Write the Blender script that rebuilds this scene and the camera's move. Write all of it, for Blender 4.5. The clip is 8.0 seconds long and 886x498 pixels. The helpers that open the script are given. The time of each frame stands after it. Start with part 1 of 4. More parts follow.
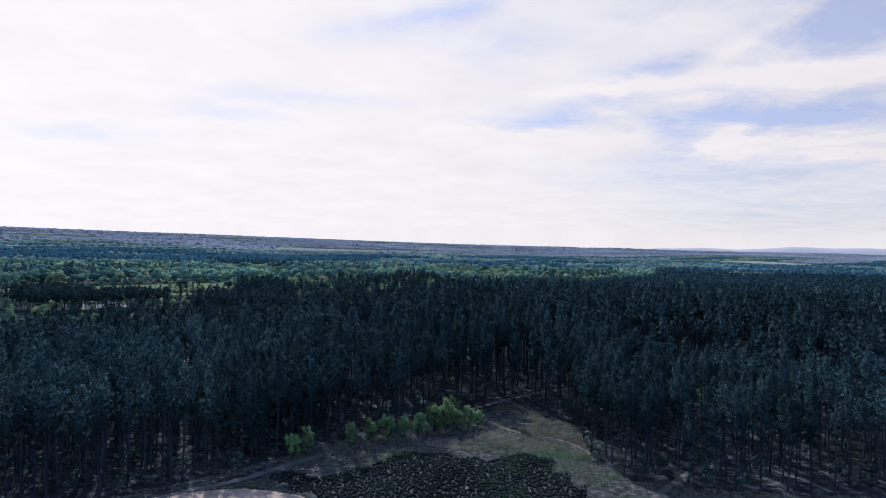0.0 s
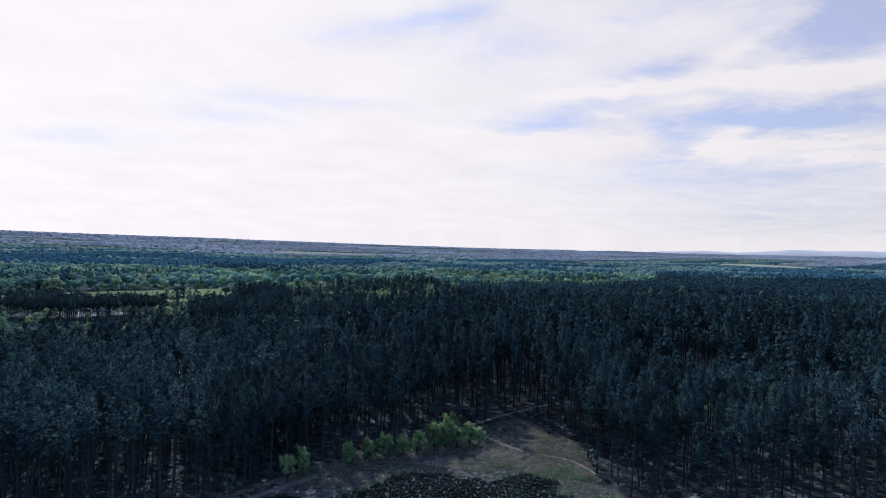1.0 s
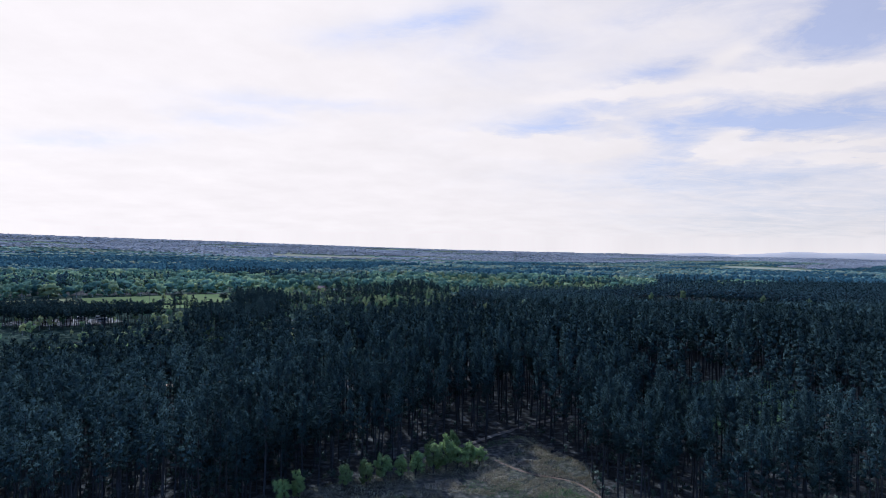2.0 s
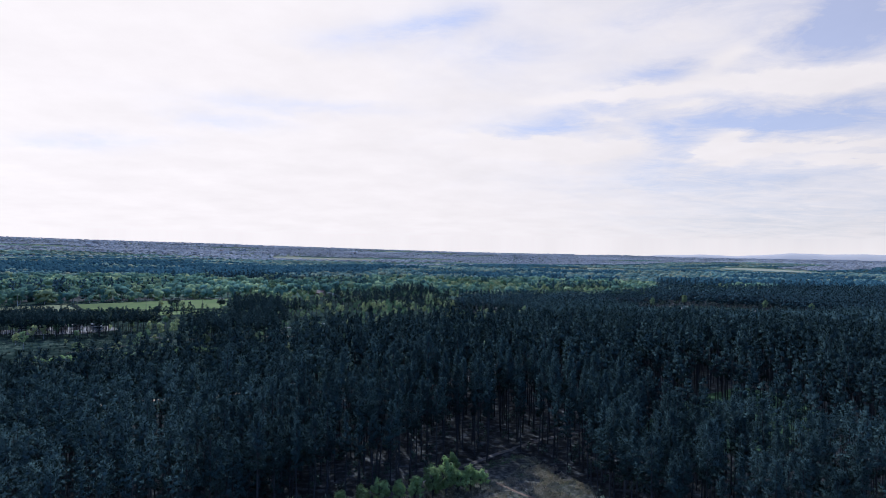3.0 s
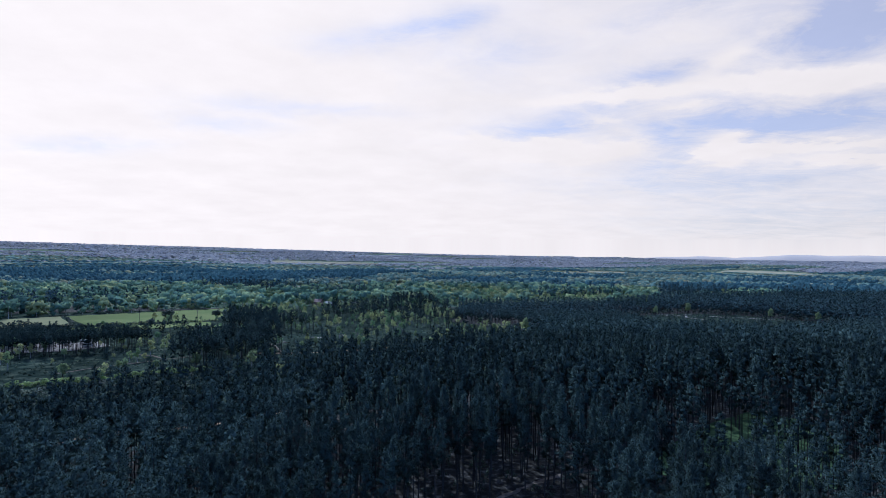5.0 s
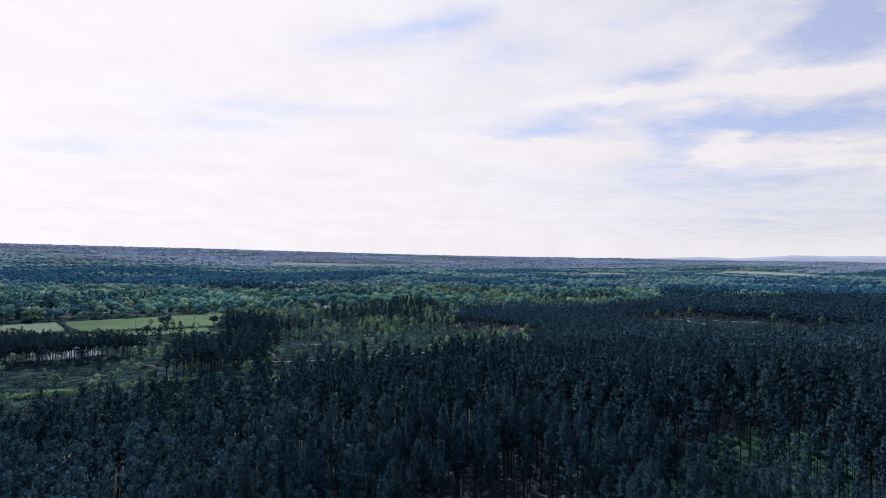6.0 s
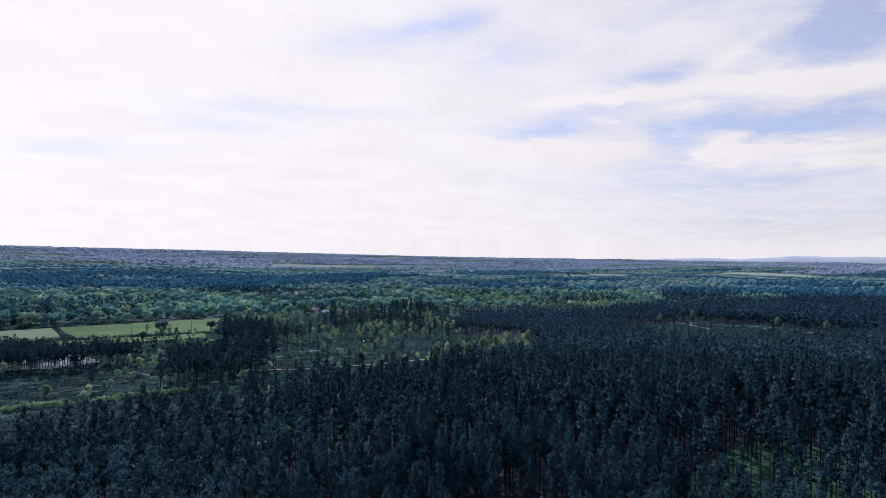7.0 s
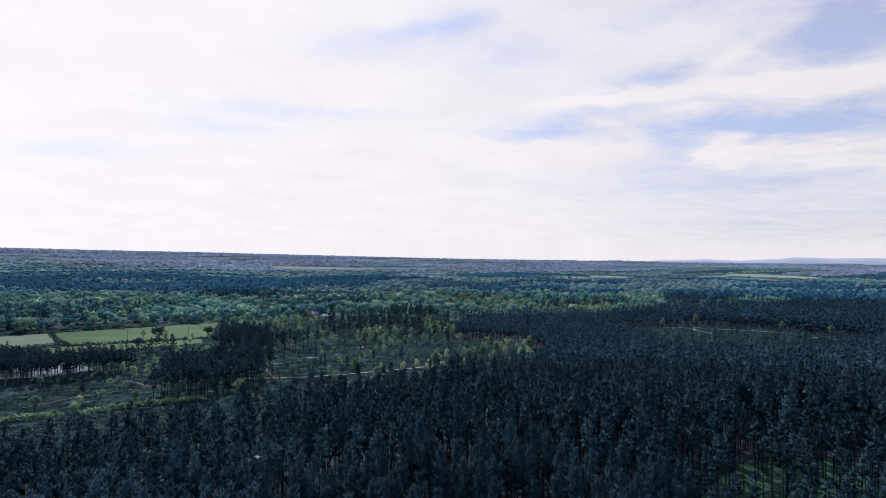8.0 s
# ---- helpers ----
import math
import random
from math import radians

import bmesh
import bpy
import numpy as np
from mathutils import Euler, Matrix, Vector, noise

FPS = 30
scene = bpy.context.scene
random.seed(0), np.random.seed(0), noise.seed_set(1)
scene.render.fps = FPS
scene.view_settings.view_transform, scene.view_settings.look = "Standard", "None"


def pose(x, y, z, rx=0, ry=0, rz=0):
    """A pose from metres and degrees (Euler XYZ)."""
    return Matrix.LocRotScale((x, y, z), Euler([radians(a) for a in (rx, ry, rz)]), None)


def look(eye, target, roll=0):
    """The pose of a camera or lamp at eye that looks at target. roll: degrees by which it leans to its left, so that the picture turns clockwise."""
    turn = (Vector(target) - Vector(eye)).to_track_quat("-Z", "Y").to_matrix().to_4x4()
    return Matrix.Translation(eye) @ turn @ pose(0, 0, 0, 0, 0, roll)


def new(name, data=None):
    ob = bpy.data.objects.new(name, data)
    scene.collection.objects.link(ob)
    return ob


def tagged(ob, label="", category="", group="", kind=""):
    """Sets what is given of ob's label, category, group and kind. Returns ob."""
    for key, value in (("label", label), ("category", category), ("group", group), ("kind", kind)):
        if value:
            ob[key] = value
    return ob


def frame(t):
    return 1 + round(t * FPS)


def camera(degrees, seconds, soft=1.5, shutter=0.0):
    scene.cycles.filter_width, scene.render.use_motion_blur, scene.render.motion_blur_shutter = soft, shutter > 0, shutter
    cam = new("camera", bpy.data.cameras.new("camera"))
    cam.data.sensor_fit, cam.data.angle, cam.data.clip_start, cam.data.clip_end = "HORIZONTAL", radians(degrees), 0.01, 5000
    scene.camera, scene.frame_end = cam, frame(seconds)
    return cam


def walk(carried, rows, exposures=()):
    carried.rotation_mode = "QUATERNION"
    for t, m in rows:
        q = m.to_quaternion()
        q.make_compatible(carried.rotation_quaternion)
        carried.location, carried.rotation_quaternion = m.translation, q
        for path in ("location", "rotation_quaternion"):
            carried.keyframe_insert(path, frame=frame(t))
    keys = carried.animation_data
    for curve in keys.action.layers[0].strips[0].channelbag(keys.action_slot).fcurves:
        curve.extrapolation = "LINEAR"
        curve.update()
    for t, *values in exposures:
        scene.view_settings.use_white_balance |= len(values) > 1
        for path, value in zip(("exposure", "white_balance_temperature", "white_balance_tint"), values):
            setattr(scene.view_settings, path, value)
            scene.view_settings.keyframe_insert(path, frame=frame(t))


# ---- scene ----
cam = camera(73.7, 8.0, soft=0.8)
# seconds, x, y, z, yaw, pitch, roll
PATH = [
    (0.0, 1.191, -3.997, 38.381, 4.534, -0.121, 1.119),
    (0.5, 0.977, -2.297, 39.246, 4.499, 0.036, 1.090),
    (1.0, 0.779, -0.539, 40.259, 4.468, 0.173, 1.054),
    (1.5, 0.596, 1.281, 41.401, 4.441, 0.292, 1.013),
    (2.0, 0.427, 3.164, 42.651, 4.419, 0.393, 0.966),
    (2.5, 0.274, 5.114, 43.990, 4.401, 0.478, 0.916),
    (3.0, 0.135, 7.133, 45.397, 4.387, 0.549, 0.863),
    (3.5, 0.011, 9.223, 46.855, 4.377, 0.608, 0.807),
    (4.0, -0.097, 11.388, 48.341, 4.372, 0.657, 0.751),
    (4.5, -0.191, 13.630, 49.838, 4.372, 0.699, 0.694),
    (5.0, -0.270, 15.951, 51.324, 4.375, 0.736, 0.638),
    (5.5, -0.335, 18.354, 52.780, 4.383, 0.771, 0.584),
    (6.0, -0.384, 20.841, 54.187, 4.395, 0.808, 0.532),
    (6.5, -0.418, 23.416, 55.524, 4.412, 0.850, 0.484),
    (7.0, -0.438, 26.080, 56.772, 4.432, 0.900, 0.440),
    (7.5, -0.442, 28.837, 57.911, 4.457, 0.963, 0.401),
    (8.0, -0.432, 31.688, 58.921, 4.487, 1.043, 0.369),
]
walk(cam, [(t, pose(x, y, z, 0, 0, yaw) @ pose(0, 0, 0, 90 + pitch) @ pose(0, 0, 0, 0, 0, roll)) for t, x, y, z, yaw, pitch, roll in PATH], [(0, 0.0, 4500, 10), (8, 0.0, 4500, 10)])

# ---------------------------------------------------------------- world and sun
SUN_AZ, SUN_EL = -27.0, 42.0          # degrees from +y towards +x, and above the horizon
sun_data = bpy.data.lights.new("sun", "SUN")
sun_data.energy, sun_data.angle, sun_data.color = 4.2, radians(0.6), (1.0, 0.89, 0.76)
sun = new("sun", sun_data)
_d = Vector((math.sin(radians(SUN_AZ)) * math.cos(radians(SUN_EL)), math.cos(radians(SUN_AZ)) * math.cos(radians(SUN_EL)), math.sin(radians(SUN_EL))))
sun.matrix_world = look(_d * 900, (0, 0, 0))


class Nodes:
    """Shortcuts for building a node tree."""

    def __init__(self, tree):
        self.t = tree
        tree.nodes.clear()

    def wire(self, a, b):
        self.t.links.new(a, b)

    def math(self, op, a, b=None, c=None, clamp=False):
        n = self.t.nodes.new("ShaderNodeMath")
        n.operation, n.use_clamp = op, clamp
        for i, v in enumerate((a, b, c)):
            if v is None:
                continue
            if isinstance(v, (int, float)):
                n.inputs[i].default_value = v
            else:
                self.wire(v, n.inputs[i])
        return n.outputs[0]

    def noise(self, vec, scale, detail=4.0, rough=0.55, distort=0.0):
        n = self.t.nodes.new("ShaderNodeTexNoise")
        n.inputs["Scale"].default_value, n.inputs["Detail"].default_value = scale, detail
        n.inputs["Roughness"].default_value, n.inputs["Distortion"].default_value = rough, distort
        if vec is not None:
            self.wire(vec, n.inputs["Vector"])
        return n.outputs["Fac"]

    def ramp(self, fac, stops):
        n = self.t.nodes.new("ShaderNodeValToRGB")
        el = n.color_ramp.elements
        while len(el) < len(stops):
            el.new(0.5)
        for e, (p, c) in zip(el, stops):
            e.position = p
            e.color = (*c, 1) if isinstance(c, tuple) else (c, c, c, 1)
        self.wire(fac, n.inputs[0])
        return n.outputs[0]

    def mix(self, fac, a, b, blend="MIX"):
        n = self.t.nodes.new("ShaderNodeMix")
        n.data_type, n.blend_type = "RGBA", blend
        for i, v in ((0, fac), (6, a), (7, b)):
            if isinstance(v, (int, float)):
                n.inputs[i].default_value = v
            elif isinstance(v, tuple):
                n.inputs[i].default_value = (*v, 1)
            else:
                self.wire(v, n.inputs[i])
        return n.outputs[2]


def build_world():
    world = bpy.data.worlds.new("sky")
    world.use_nodes = True
    scene.world = world
    k = Nodes(world.node_tree)
    sky = k.t.nodes.new("ShaderNodeTexSky")
    sky.sky_type, sky.sun_disc = "NISHITA", False
    sky.sun_elevation, sky.sun_rotation = radians(SUN_EL), radians(SUN_AZ)
    sky.air_density, sky.dust_density, sky.ozone_density = 1.0, 1.2, 2.0
    co = k.t.nodes.new("ShaderNodeTexCoord")
    sep = k.t.nodes.new("ShaderNodeSeparateXYZ")
    k.wire(co.outputs["Generated"], sep.inputs[0])
    x, y, z = sep.outputs
    # directions in degrees, bent a little by noise, so that clouds have torn edges
    az = k.math("MULTIPLY", k.math("ARCTAN2", x, y), 180 / math.pi)
    el = k.math("MULTIPLY", k.math("ARCSINE", z), 180 / math.pi)
    zc = k.math("MAXIMUM", z, 0.03)
    flat = k.t.nodes.new("ShaderNodeCombineXYZ")      # where the ray meets the cloud deck
    k.wire(k.math("DIVIDE", x, k.math("ADD", zc, 0.12)), flat.inputs[0])
    k.wire(k.math("DIVIDE", y, k.math("ADD", zc, 0.12)), flat.inputs[1])
    deck = flat.outputs[0]
    bend = k.math("SUBTRACT", k.noise(deck, 1.6, 5, 0.6), 0.5)
    bend2 = k.math("SUBTRACT", k.noise(deck, 4.5, 5, 0.6), 0.5)
    azw = k.math("ADD", az, k.math("ADD", k.math("MULTIPLY", bend, 9), k.math("MULTIPLY", bend2, 7)))
    elw = k.math("ADD", el, k.math("ADD", k.math("MULTIPLY", bend2, 2.4), k.math("MULTIPLY", bend, 1.2)))
    # clear air between the clouds: the wide opening, then single gaps (azimuth, elevation, half width, half height, slope, depth)
    wide = k.t.nodes.new("ShaderNodeMapRange")
    wide.interpolation_type = "SMOOTHSTEP"
    k.wire(k.math("ADD", azw, k.math("MULTIPLY", elw, 0.9)), wide.inputs["Value"])
    wide.inputs["From Min"].default_value, wide.inputs["From Max"].default_value = -6, 60
    low = k.t.nodes.new("ShaderNodeMapRange")
    k.wire(el, low.inputs["Value"])
    low.inputs["From Min"].default_value, low.inputs["From Max"].default_value = 0.5, 9
    clear = k.math("MULTIPLY", k.math("MULTIPLY", wide.outputs[0], low.outputs[0]), 0.3)
    for a, e, w, h, s, depth in GAPS + [(*q, -d) for *q, d in STREAKS]:
        u = k.math("SUBTRACT", azw, a)
        v = k.math("SUBTRACT", k.math("SUBTRACT", elw, e), k.math("MULTIPLY", u, s))
        q = k.math("ADD", k.math("POWER", k.math("ABSOLUTE", k.math("DIVIDE", u, w)), 2.0), k.math("POWER", k.math("ABSOLUTE", k.math("DIVIDE", v, h)), 2.0))
        g = k.math("MULTIPLY", k.math("EXPONENT", k.math("MULTIPLY", q, -1.0)), depth)
        clear = k.math("ADD", clear, g)
    drawn = k.t.nodes.new("ShaderNodeMapping")          # wisps drawn out across the view
    drawn.inputs["Scale"].default_value = (0.8, 1.15, 1.0)
    k.wire(deck, drawn.inputs["Vector"])
    wisps = k.math("MULTIPLY_ADD", k.noise(drawn.outputs[0], 3.4, 9, 0.66, 0.6), 3.0, -0.55)
    clear = k.math("MULTIPLY", clear, k.math("MAXIMUM", wisps, 0.05), clamp=True)
    over = k.t.nodes.new("ShaderNodeMapRange")          # out of view, the sky is opened overhead for bluer skylight
    over.interpolation_type = "SMOOTHSTEP"
    k.wire(elw, over.inputs["Value"])
    over.inputs["From Min"].default_value, over.inputs["From Max"].default_value = 24, 46
    away = k.t.nodes.new("ShaderNodeMapRange")          # and behind, also unseen, away from the bank of cloud
    away.interpolation_type = "SMOOTHSTEP"
    k.wire(k.math("ABSOLUTE", k.math("ADD", azw, 5)), away.inputs["Value"])
    away.inputs["From Min"].default_value, away.inputs["From Max"].default_value = 48, 95
    broken = k.math("MULTIPLY_ADD", k.noise(deck, 1.1, 5, 0.6), 0.5, 0.62, clamp=True)
    veil = k.math("MULTIPLY_ADD", clear, -0.38, 1.0)      # thin, greyer cloud in the gaps
    clear = k.math("MAXIMUM", k.math("MULTIPLY", clear, 0.22), k.math("MULTIPLY", k.math("MAXIMUM", over.outputs[0], away.outputs[0]), broken))
    # cloud brightness: whitest towards the sun
    glow = k.t.nodes.new("ShaderNodeMapRange")
    k.wire(az, glow.inputs["Value"])
    for i, v in enumerate((-40, 36, 0.93, 0.80)):
        glow.inputs[i + 1].default_value = v
    grain = k.math("MULTIPLY_ADD", k.noise(deck, 2.2, 7, 0.62), 0.22, 0.88)
    bright = k.math("MULTIPLY", k.math("MULTIPLY", k.math("MULTIPLY", glow.outputs[0], veil), grain), CLOUD)
    cloud = k.mix(1.0, (1.39, 1.02, 0.685), bright, "MULTIPLY")
    low_sky = k.mix(1.0, sky.outputs[0], (0.132, 0.155, 0.185), "MULTIPLY")
    out = k.mix(clear, cloud, low_sky)
    bg = k.t.nodes.new("ShaderNodeBackground")
    k.wire(out, bg.inputs["Color"])
    bg.inputs["Strength"].default_value = 1.0
    end = k.t.nodes.new("ShaderNodeOutputWorld")
    k.wire(bg.outputs[0], end.inputs[0])


CLOUD = 0.96
GAPS = [
    (-10.3, 20.4, 6, 1.1, 0.15, 0.55), (-4.3, 21.6, 4.4, 1.2, 0.2, 0.45), (-19, 13.6, 9, 0.7, 0, 0.32), (-25, 11.8, 4.5, 0.7, 0, 0.3), (-36, 8.8, 5, 0.6, 0.08, 0.3), (14.6, 16.2, 4.4, 0.9, 0.05, 0.6),
    (6, 12.3, 6, 1.1, 0.08, 0.6), (11.3, 13.8, 6, 0.6, 0, 0.35), (27, 11.5, 8, 1.2, -0.03, 0.9), (19.6, 12.3, 4.1, 1.4, 0.1, 0.5), (16.3, 9.8, 3, 2, 0, 0.45), (17.1, 21.4, 5.2, 0.9, 0.1, 0.45),
    (30.7, 18.8, 5.2, 2.6, 0.1, 1.0), (0, 19, 5, 1.6, 0, 0.3), (20, 6.9, 11, 1.3, 0, 0.4), (26, 3.5, 12, 2, 0, 0.35)]
# bright bars of cloud, in the same terms
STREAKS = [
    (7.7, 10.1, 6.3, 0.7, -0.03, 0.8), (1.8, 11, 4.3, 0.5, -0.1, 0.4), (21.4, 9.7, 2.4, 1.1, -0.05, 0.9), (28.1, 9.4, 4.3, 0.4, -0.03, 0.9), (30, 8, 3.4, 0.4, -0.05, 0.6), (29.2, 14.4, 4.6, 0.9, -0.05, 0.7),
    (24.8, 15, 2.9, 0.6, -0.1, 0.6), (13.3, 15, 7, 0.6, 0.05, 0.5), (18.2, 13.4, 2.8, 0.4, 0, 0.5), (10.3, 12.6, 2.1, 0.5, 0, 0.4), (-11.4, 15.8, 1.4, 0.8, 0, 0.3), (-17.8, 16.9, 4.7, 0.6, -0.2, 0.3),
    (-39.2, 5.6, 3.3, 0.4, -0.1, 0.4), (22.5, 17.5, 4, 1, 0.4, 0.3)]
build_world()


# ---------------------------------------------------------------- materials
def material(name, stops, scale, rough=0.85, fine=0.0, bump=0.0, bump_scale=6.0, per_object=0.0, per_island=0.0, translucent=0.0, through_tint=(1.25, 1.35, 0.6), coarse=None, big=0.35, gloss=0.3, toned=0.0):
    """A rough natural surface: colours along a noise, a second coarser noise, random change by object, island or single tree (its tone), bump."""
    m = bpy.data.materials.new(name)
    m.use_nodes = True
    k = Nodes(m.node_tree)
    co = k.t.nodes.new("ShaderNodeTexCoord").outputs["Object"]
    if per_object:
        geo = k.t.nodes.new("ShaderNodeNewGeometry")
        co = geo.outputs["Position"]
    f = k.noise(co, scale, 6, 0.6)
    if toned:
        tone = k.t.nodes.new("ShaderNodeAttribute")
        tone.attribute_name = "tone"
        f = k.math("ADD", k.math("MULTIPLY", f, 1 - toned), k.math("MULTIPLY", tone.outputs["Fac"], toned))
    col = k.ramp(f, stops)
    g = k.noise(co, coarse or scale * 0.13, 3, 0.5)
    col = k.mix(1.0, col, k.ramp(g, [(0.3, 1 - big), (0.7, 1 + big)]), "MULTIPLY")
    if per_object:
        r = k.t.nodes.new("ShaderNodeObjectInfo").outputs["Random"]
        col = k.mix(1.0, col, k.ramp(r, [(0.0, 1 - per_object), (1.0, 1 + per_object)]), "MULTIPLY")
    if per_island:
        r = k.t.nodes.new("ShaderNodeNewGeometry").outputs["Random Per Island"]
        col = k.mix(1.0, col, k.ramp(r, [(0.0, 1 - per_island), (1.0, 1 + per_island)]), "MULTIPLY")
    b = k.t.nodes.new("ShaderNodeBsdfPrincipled")
    k.wire(col, b.inputs["Base Color"])
    b.inputs["Roughness"].default_value = rough
    b.inputs["Specular IOR Level"].default_value = gloss
    if bump:
        n = k.t.nodes.new("ShaderNodeBump")
        n.inputs["Strength"].default_value = bump
        n.inputs["Distance"].default_value = 0.3
        k.wire(k.noise(co, bump_scale, 6, 0.65), n.inputs["Height"])
        k.wire(n.outputs[0], b.inputs["Normal"])
    surf = b.outputs[0]
    if translucent:
        t = k.t.nodes.new("ShaderNodeBsdfTranslucent")
        k.wire(k.mix(1.0, col, through_tint, "MULTIPLY"), t.inputs["Color"])
        mx = k.t.nodes.new("ShaderNodeMixShader")
        mx.inputs[0].default_value = translucent
        k.wire(surf, mx.inputs[1])
        k.wire(t.outputs[0], mx.inputs[2])
        surf = mx.outputs[0]
    end = k.t.nodes.new("ShaderNodeOutputMaterial")
    k.wire(surf, end.inputs[0])
    return m


NEEDLES = material("pine_needles", [(0.3, (0.025, 0.039, 0.039)), (0.5, (0.039, 0.058, 0.056)), (0.7, (0.058, 0.083, 0.074))], 0.35, 0.9, per_object=0.22, translucent=0.03, coarse=0.06, big=0.2, gloss=0.0, toned=0.4)
# Paler, bluer copy of NEEDLES for far pines: haze put into the colour.
HAZED_NEEDLES = material("hazed_pine_needles", [(0.3, (0.029, 0.047, 0.052)), (0.7, (0.055, 0.083, 0.086))], 0.06, 0.9, translucent=0.05, coarse=0.012, big=0.2, gloss=0.0, toned=0.4)
LEAVES = material("spring_leaves", [(0.3, (0.18, 0.25, 0.10)), (0.7, (0.38, 0.45, 0.19))], 0.5, 0.6, per_object=0.2, translucent=0.55, through_tint=(1.1, 1.15, 0.8), gloss=0.1)
BIRCH_LEAVES = material("birch_leaves", [(0.3, (0.15, 0.225, 0.125)), (0.7, (0.39, 0.405, 0.20))], 0.05, 0.6, translucent=0.5, through_tint=(1.05, 1.1, 0.85), coarse=0.02, gloss=0.0, toned=0.5)
# Spring leaf tones, with the pallor of distance haze mixed in.
WOOD_LEAVES = material("woodland_leaves", [(0.2, (0.112, 0.180, 0.150)), (0.5, (0.185, 0.272, 0.178)), (0.68, (0.30, 0.36, 0.19)), (0.85, (0.48, 0.46, 0.20))], 0.02, 0.75, translucent=0.4, through_tint=(1.05, 1.08, 0.88), coarse=0.006, gloss=0.0, toned=0.5)
# Pale blue-green base colour imitates haze over the far broadleaved woods.
HAZED_LEAVES = material("hazed_woodland_leaves", [(0.25, (0.155, 0.240, 0.215)), (0.5, (0.22, 0.305, 0.245)), (0.75, (0.44, 0.42, 0.25))], 0.012, 0.85, translucent=0.45, through_tint=(1, 1, 1), coarse=0.004, gloss=0.0, toned=0.4)
# Conifer green shifted to pale blue to stand in for aerial haze.
HAZED_CONIFER = material("hazed_conifer_needles", [(0.3, (0.062, 0.120, 0.138)), (0.7, (0.098, 0.162, 0.175))], 0.01, 0.9, translucent=0.4, through_tint=(1, 1, 1), coarse=0.003, big=0.15, gloss=0.0, toned=0.3)
# Leafless grey-mauve, lightened further because haze is painted into it.
HAZED_TWIGS = material("hazed_leafless_woodland", [(0.3, (0.37, 0.375, 0.385)), (0.7, (0.49, 0.465, 0.45))], 0.006, 0.95, translucent=0.5, through_tint=(1, 1, 1), coarse=0.0015, big=0.2, gloss=0.0, toned=0.3)
BARK = material("pine_bark", [(0.3, (0.020, 0.020, 0.021)), (0.7, (0.048, 0.045, 0.044))], 3.0, 0.9, bump=0.6, per_object=0.2)
PALE_BARK = material("pale_bark", [(0.35, (0.10, 0.09, 0.08)), (0.6, (0.38, 0.36, 0.33))], 2.5, 0.8, per_object=0.15)
GROUND = material("forest_floor", [(0.25, (0.018, 0.019, 0.017)), (0.5, (0.036, 0.034, 0.029)), (0.72, (0.13, 0.125, 0.11))], 0.5, 0.95, bump=0.9, bump_scale=1.5, coarse=0.03, big=0.5, gloss=0.02)
HEATH = material("heath_turf", [(0.3, (0.022, 0.022, 0.018)), (0.5, (0.060, 0.056, 0.044)), (0.72, (0.19, 0.165, 0.12))], 0.9, 0.95, bump=0.9, bump_scale=2.5, coarse=0.12, gloss=0.02)
MOOR = material("dark_heather_moor", [(0.32, (0.010, 0.017, 0.015)), (0.46, (0.021, 0.031, 0.024)), (0.56, (0.038, 0.050, 0.036)), (0.7, (0.092, 0.102, 0.068))], 0.16, 0.95, bump=0.9, bump_scale=1.2, coarse=0.03, gloss=0.0)
HEATHER = material("heather_sprigs", [(0.3, (0.013, 0.017, 0.014)), (0.7, (0.038, 0.041, 0.031))], 0.7, 0.9, per_island=0.3, gloss=0.0)
BRACKEN = material("dry_bracken", [(0.3, (0.19, 0.145, 0.10)), (0.7, (0.42, 0.34, 0.245))], 0.5, 0.9, per_island=0.35, translucent=0.15, gloss=0.0)
STRAW = material("bleached_grass_blades", [(0.3, (0.12, 0.115, 0.08)), (0.7, (0.30, 0.275, 0.19))], 0.4, 0.9, per_island=0.4, translucent=0.2, gloss=0.0)
GRASS = material("grass_blades", [(0.3, (0.045, 0.085, 0.04)), (0.7, (0.12, 0.18, 0.075))], 0.4, 0.8, per_island=0.4, translucent=0.35)
SAND = material("sandy_track", [(0.3, (0.30, 0.205, 0.125)), (0.7, (0.47, 0.335, 0.21))], 0.6, 0.95, bump=0.4, bump_scale=3.0, gloss=0.02)
TRODDEN = material("trodden_sand_and_litter", [(0.3, (0.13, 0.082, 0.055)), (0.7, (0.23, 0.15, 0.10))], 0.6, 0.95, bump=0.4, bump_scale=3.0, gloss=0.02)
GREY_TRACK = material("grey_track", [(0.3, (0.08, 0.066, 0.05)), (0.7, (0.19, 0.16, 0.125))], 0.5, 0.95, bump=0.4, bump_scale=3.0, gloss=0.02)
PASTURE = material("pasture_grass", [(0.3, (0.078, 0.106, 0.034)), (0.7, (0.132, 0.150, 0.053))], 0.03, 0.95, bump=0.3, bump_scale=0.6, coarse=0.006, gloss=0.02)
GLADE_TURF = material("shaded_glade_grass", [(0.3, (0.030, 0.048, 0.024)), (0.7, (0.075, 0.115, 0.048))], 0.5, 0.95, bump=0.5, bump_scale=2.0, coarse=0.08, gloss=0.02)
PLOUGH = material("pale_pasture", [(0.3, (0.155, 0.160, 0.078)), (0.7, (0.225, 0.218, 0.108))], 0.03, 0.95, bump=0.3, bump_scale=0.6, coarse=0.006, gloss=0.02)
STUBBLE = material("far_stubble_field", [(0.3, (0.17, 0.165, 0.11)), (0.7, (0.26, 0.235, 0.15))], 0.01, 0.95, gloss=0.02)
